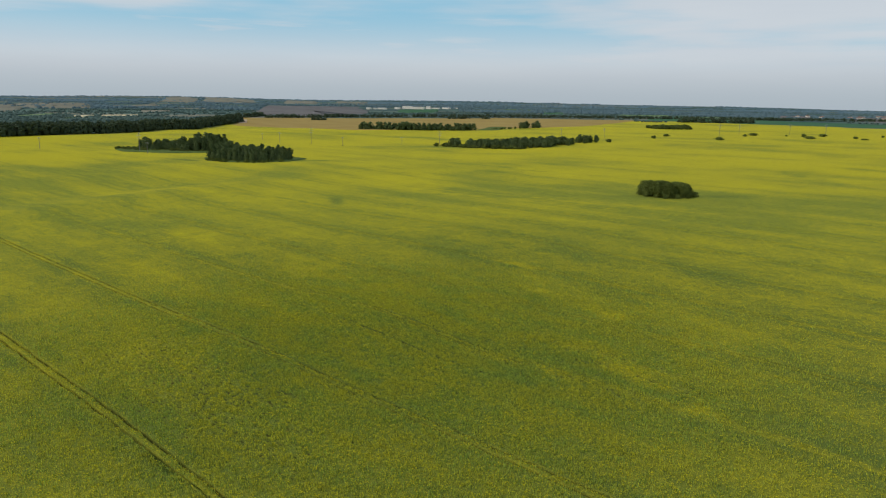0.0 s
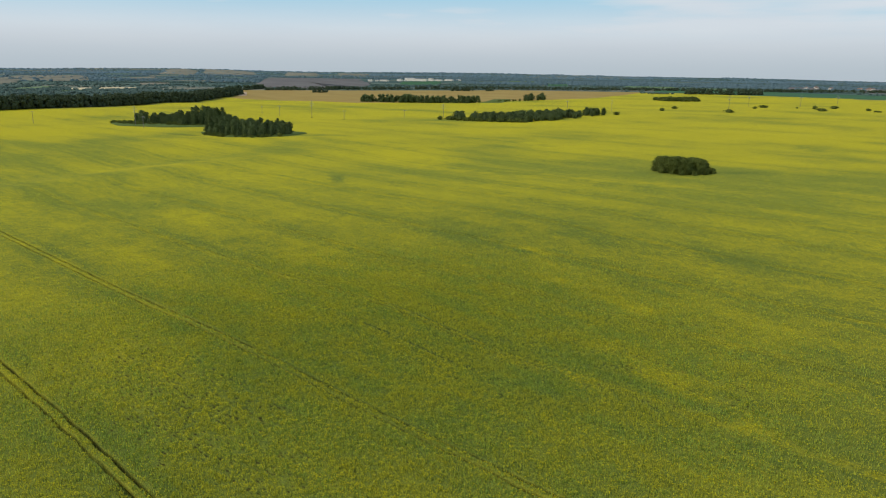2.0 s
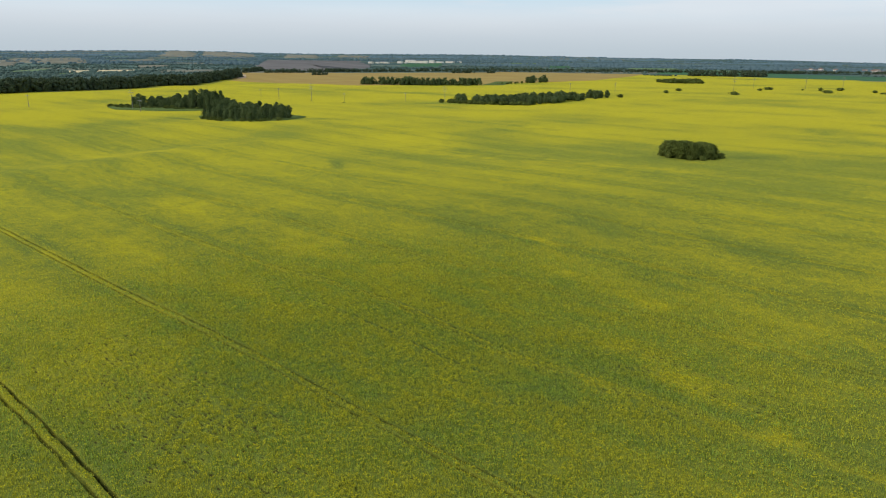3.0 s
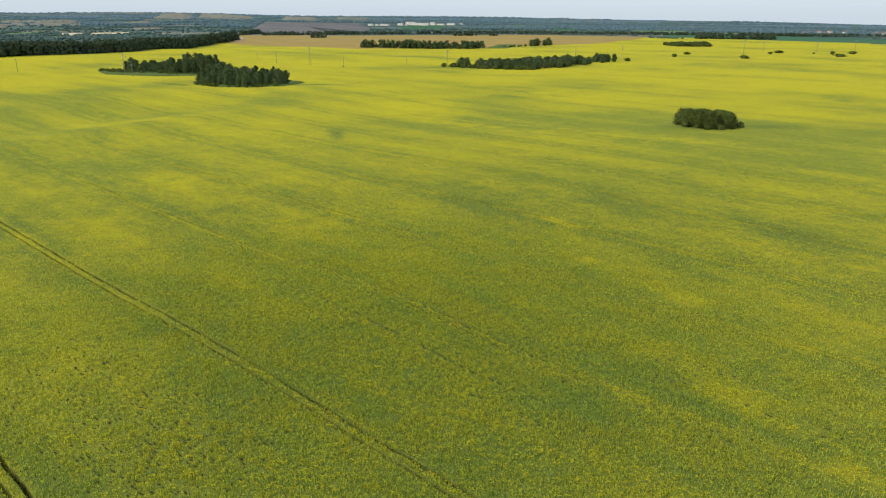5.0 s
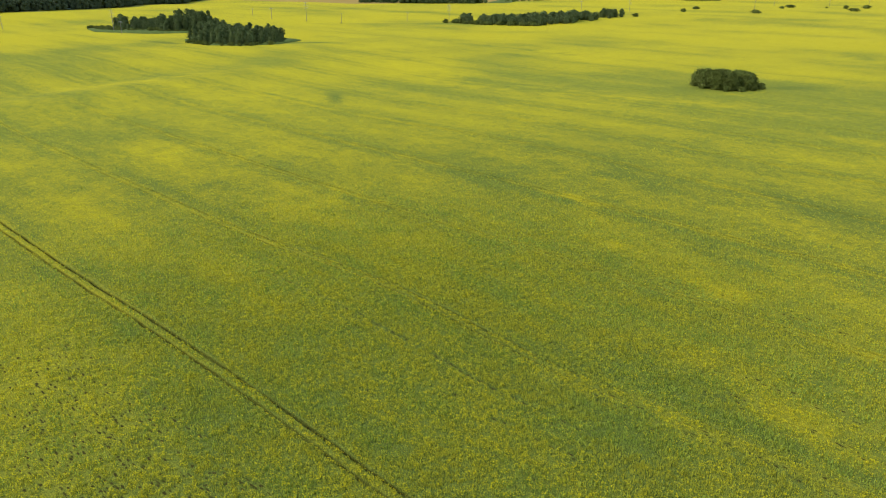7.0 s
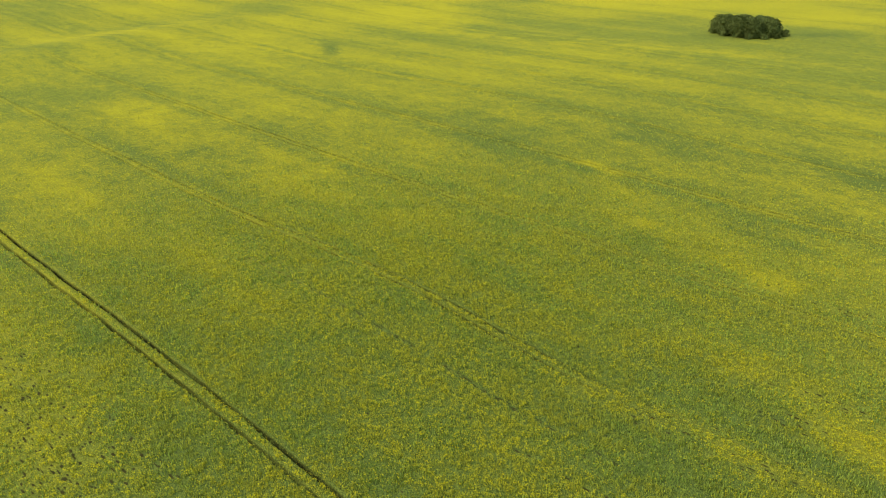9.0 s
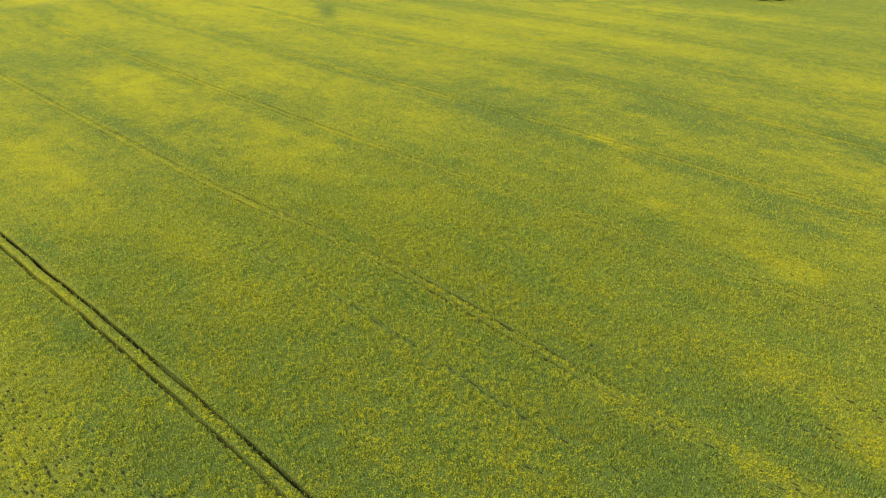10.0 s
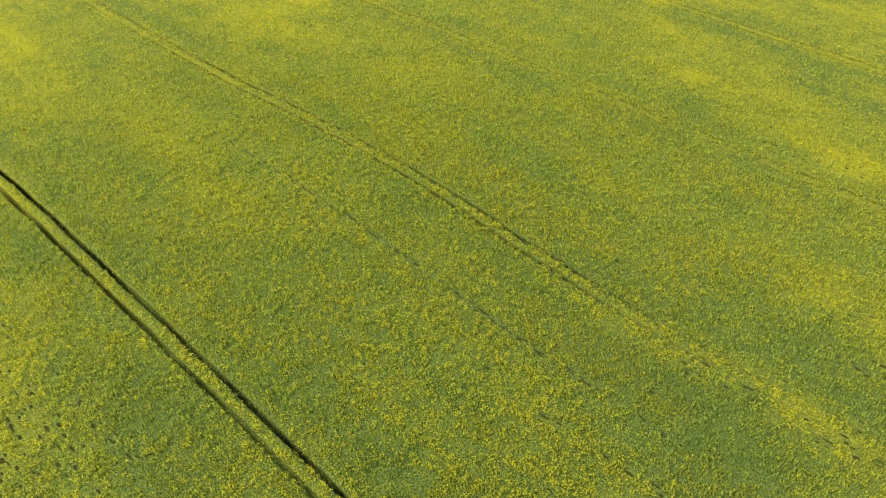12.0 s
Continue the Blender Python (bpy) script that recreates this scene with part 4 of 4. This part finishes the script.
def build_woods():
    rng = np.random.default_rng(17)
    wood("edge_grove", strip_spots(rng, [(-1008, 880), (-952, 985), (-897, 1084)], 230, 46, 5, 17), LEAF, "dense dark green grove at the field's far edge", 5, 4, 40, (0.8, 1.2))
    wood("forest_belt", strip_spots(rng, [(-1150, 60), (-1112, 325), (-1218, 558), (-1416, 840), (-1490, 930)], 900, 70, 15, 23), LEAF_FAR, "long dark green forest belt along the field", 1, 5, 40, (0.8, 1.2))
    mid = [strip_spots(rng, [(-1556, 1180), (-1537, 1223)], 12, 14, 7, 10), strip_spots(rng, [(-1453, 1626), (-1419, 1694)], 16, 14, 8, 11),
           strip_spots(rng, [(-1404, 1725), (-1389, 1752)], 8, 12, 8, 11)]
    wood("thicket", np.concatenate(mid), LEAF_FAR, "dark green thickets in the tan field", 2, 4, 40)
    wood("wood_edge", np.concatenate([strip_spots(rng, [(-905, 2050), (-725, 2160)], 70, 40, 11, 15),
                                      strip_spots(rng, [(-1740, 1160), (-1700, 1420), (-1500, 1850), (-1150, 2230), (-800, 2480), (-100, 2900)], 1350, 80, 6, 12),
                                      strip_spots(rng, [(-1790, 1130), (-1880, 1250)], 60, 60, 9, 15)]), LEAF_FAR, "dark treeline beyond the fields", 3, 3, 14, (1.6, 2.4))
    spots = []
    for row in range(430):
        d = 2250 + 2500 * rng.uniform(0, 1) ** 0.8
        az = radians(131.9 + rng.uniform(-40, 40))
        length, n = rng.uniform(120, 700), rng.integers(26, 80)
        t = rng.uniform(-0.5, 0.5, n) * length
        tilt = rng.uniform(-0.25, 0.25)
        x = d * math.cos(az) - math.sin(az + tilt) * t + rng.normal(scale=9, size=n)
        y = d * math.sin(az) + math.cos(az + tilt) * t + rng.normal(scale=9, size=n)
        spots.append(np.stack([x, y, rng.uniform(5, 9, n)], 1))
    for row in range(70):
        d, az = rng.uniform(1560, 2260), radians(rng.uniform(152, 170))
        length, n = rng.uniform(80, 420), rng.integers(14, 44)
        t, tilt = rng.uniform(-0.5, 0.5, n) * length, rng.uniform(-0.3, 0.3)
        x = d * math.cos(az) - math.sin(az + tilt) * t + rng.normal(scale=14, size=n)
        y = d * math.sin(az) + math.cos(az + tilt) * t + rng.normal(scale=14, size=n)
        spots.append(np.stack([x, y, rng.uniform(5, 10, n)], 1))
    spots = np.concatenate(spots)
    stray = rng.uniform(0, 1, len(spots)) < 0.10
    for outline in [f[3] for f in HILL_FIELDS + VALLEY_FIELDS] + FIELDS + [[(-2050, 1880), (-2500, 2060), (-2420, 2640), (-1900, 2270)]]:
        grazed = outline[0][0] < -2350
        keep = ~inside(spots[:, 0], spots[:, 1], outline) | (stray & grazed)
        spots, stray = spots[keep], stray[keep]
    d = np.hypot(spots[:, 0], spots[:, 1])
    spots = spots[d < 4850]
    spots[:, 2] *= np.interp(np.hypot(spots[:, 0], spots[:, 1]), (3000, 4600), (1.0, 0.4))
    count = 900
    az, d = radians(131.9) + rng.uniform(-0.75, 0.75, count), rng.uniform(4700, 4900, count)
    skyline = np.stack([d * np.cos(az), d * np.sin(az), rng.uniform(2.5, 5.0, count) * (0.5 + vnoise(az * 40, az, 9))], 1)
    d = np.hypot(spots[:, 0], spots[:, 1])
    # bands by distance; the farther ones wear leaf colours with haze mixed in
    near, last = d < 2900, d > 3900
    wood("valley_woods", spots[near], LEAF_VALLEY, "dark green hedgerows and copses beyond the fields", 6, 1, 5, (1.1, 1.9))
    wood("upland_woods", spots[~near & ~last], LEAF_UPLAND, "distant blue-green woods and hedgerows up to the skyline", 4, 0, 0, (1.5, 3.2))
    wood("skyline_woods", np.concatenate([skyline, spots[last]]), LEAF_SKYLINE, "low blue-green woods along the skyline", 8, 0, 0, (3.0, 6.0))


build_woods()


# ---- power poles ----
def tube(bm, a, b, r0, r1, sides=8):
    a, b = Vector(a), Vector(b)
    side = (b - a).orthogonal().normalized()
    other = (b - a).cross(side).normalized()
    rings = []
    for c, r in ((a, r0), (b, r1)):
        rings.append([bm.verts.new(c + (side * math.cos(j * 2 * math.pi / sides) + other * math.sin(j * 2 * math.pi / sides)) * r) for j in range(sides)])
    for j in range(sides):
        bm.faces.new((rings[0][j], rings[0][(j + 1) % sides], rings[1][(j + 1) % sides], rings[1][j]))
    bm.faces.new(rings[0][::-1])
    bm.faces.new(rings[1])


def power_pole(height, arms, label):
    ob = new("power_pole")
    bm = bmesh.new()
    tube(bm, (0, 0, -1.2), (0, 0, height), 0.27, 0.17, 10)
    part("pole", bm, TIMBER, ob)
    for k in range(arms):
        z = height - 0.8 - 2.6 * k
        w = 2.0 if k != 1 else 3.0
        bm = bmesh.new()
        tube(bm, (-w, 0, z), (w, 0, z), 0.12, 0.12, 6)
        tube(bm, (-w * 0.7, 0, z), (0, 0, z + 0.9), 0.05, 0.05, 5)
        tube(bm, (w * 0.7, 0, z), (0, 0, z + 0.9), 0.05, 0.05, 5)
        arm = part("crossarm", bm, STEEL, ob, "grey steel crossarm")
        for side in (-1, 1):
            bm = bmesh.new()
            for q in range(4):
                tube(bm, (side * w * 0.95, 0, z - 0.15 - q * 0.22), (side * w * 0.95, 0, z - 0.30 - q * 0.22), 0.15, 0.09, 8)
            part("insulator", bm, STEEL, arm)
    return tagged(ob, label, "power pole", "power line poles")


tall_pole = power_pole(20.0, 3, "tall grey concrete power pole with crossarms in the rapeseed")
short_pole = power_pole(11.5, 1, "short grey power pole with one crossarm in the rapeseed")
for kind, spots in ((tall_pole, ((-724, 331, 1.0), (-727, 554, 1.05), (-606, 664, 0.95), (-560, 1000, 0.85), (-470, 1240, 1.2), (-500, 1420, 1.0), (-430, 1500, 1.1), (-380, 1560, 1.1))),
                    (short_pole, ((-681, 319, 1.0), (-815, 266, 1.1), (-781, 544, 1.2), (-845, 560, 0.9), (-677, 564, 0.95), (-650, 640, 0.9), (-640, 1000, 1.2)))):
    for i, (x, y, s) in enumerate(spots):
        ob = kind if i == 0 else copy_thing(kind, Matrix())
        ob.matrix_basis = pose(x, y, float(land(x, y)) - 0.3, 0, 0, 30) @ Matrix.Diagonal((s, s, s, 1))


for x, y, s in ((-677, 564, 0.32), (-727, 554, 0.26), (-606, 664, 0.3), (-470, 1240, 0.35), (-724, 331, 0.28)):
    plant(BUSH[0], x + 2.5, y - 2.5, s, x, "low unsown weeds round a power pole", "pole weeds", 0.6, 2.2)


# ---- far farm buildings ----
def building(name, x, y, turn, length, width, eaves, ridge, wall, roof, label, windows=4):
    ob = new(name)
    ob.matrix_basis = pose(x, y, float(land(x, y)) + 0.3, 0, 0, turn)
    bm = bmesh.new()
    bmesh.ops.create_cube(bm, size=1.0, matrix=Matrix.Translation((0, 0, eaves / 2 - 0.6)) @ Matrix.Diagonal((length, width, eaves + 1.2, 1)))
    walls = part("wall", bm, wall, ob)
    bm = bmesh.new()
    w, l = width / 2 + 0.5, length / 2 + 0.5
    low = [bm.verts.new((sx * l, sy * w, eaves)) for sx, sy in ((-1, -1), (1, -1), (1, 1), (-1, 1))]
    top = [bm.verts.new((-l, 0, ridge)), bm.verts.new((l, 0, ridge))]
    for f in ((low[0], low[1], top[1], top[0]), (low[2], low[3], top[0], top[1]), (low[1], low[2], top[1]), (low[3], low[0], top[0]), (low[3], low[2], low[1], low[0])):
        bm.faces.new(f)
    part("roof", bm, roof, ob)
    for k in range(windows):
        u = -length / 2 + length * (k + 0.5) / windows
        bm = bmesh.new()
        bmesh.ops.create_cube(bm, size=1.0, matrix=Matrix.Translation((u, -width / 2 - 0.02, eaves * 0.55)) @ Matrix.Diagonal((1.6, 0.2, 1.5, 1)))
        part("window", bm, PANE, ob)
    return tagged(ob, label, "building", "far farm buildings")


for x, y, length, h in ((-2362, 2120, 20, 9), (-2352, 2150, 14, 6), (-2340, 2180, 44, 7), (-2315, 2251, 22, 10), (-2300, 2272, 10, 5), (-2284, 2332, 96, 12), (-2262, 2402, 26, 9), (-2243, 2432, 34, 7), (-2224, 2480, 40, 8), (-2330, 2330, 46, 15), (-2300, 2440, 22, 12), (-2218, 2540, 18, 6)):
    building("farm_building", x, y, 14 + rnd.uniform(-8, 8), length, 15, 0.78 * h, 0.78 * h + rnd.uniform(0.8, 1.6), WHITEWASH, ROOFING, "distant long cream-walled farm building with grey roof", max(2, int(length / 9)))
for k in range(14):
    building("house", rnd.uniform(-900, -480), rnd.uniform(2860, 3120), rnd.uniform(0, 90), 16, 10, 4, 8, WHITEWASH, TILE, "distant small house with red-brown roof", 2)
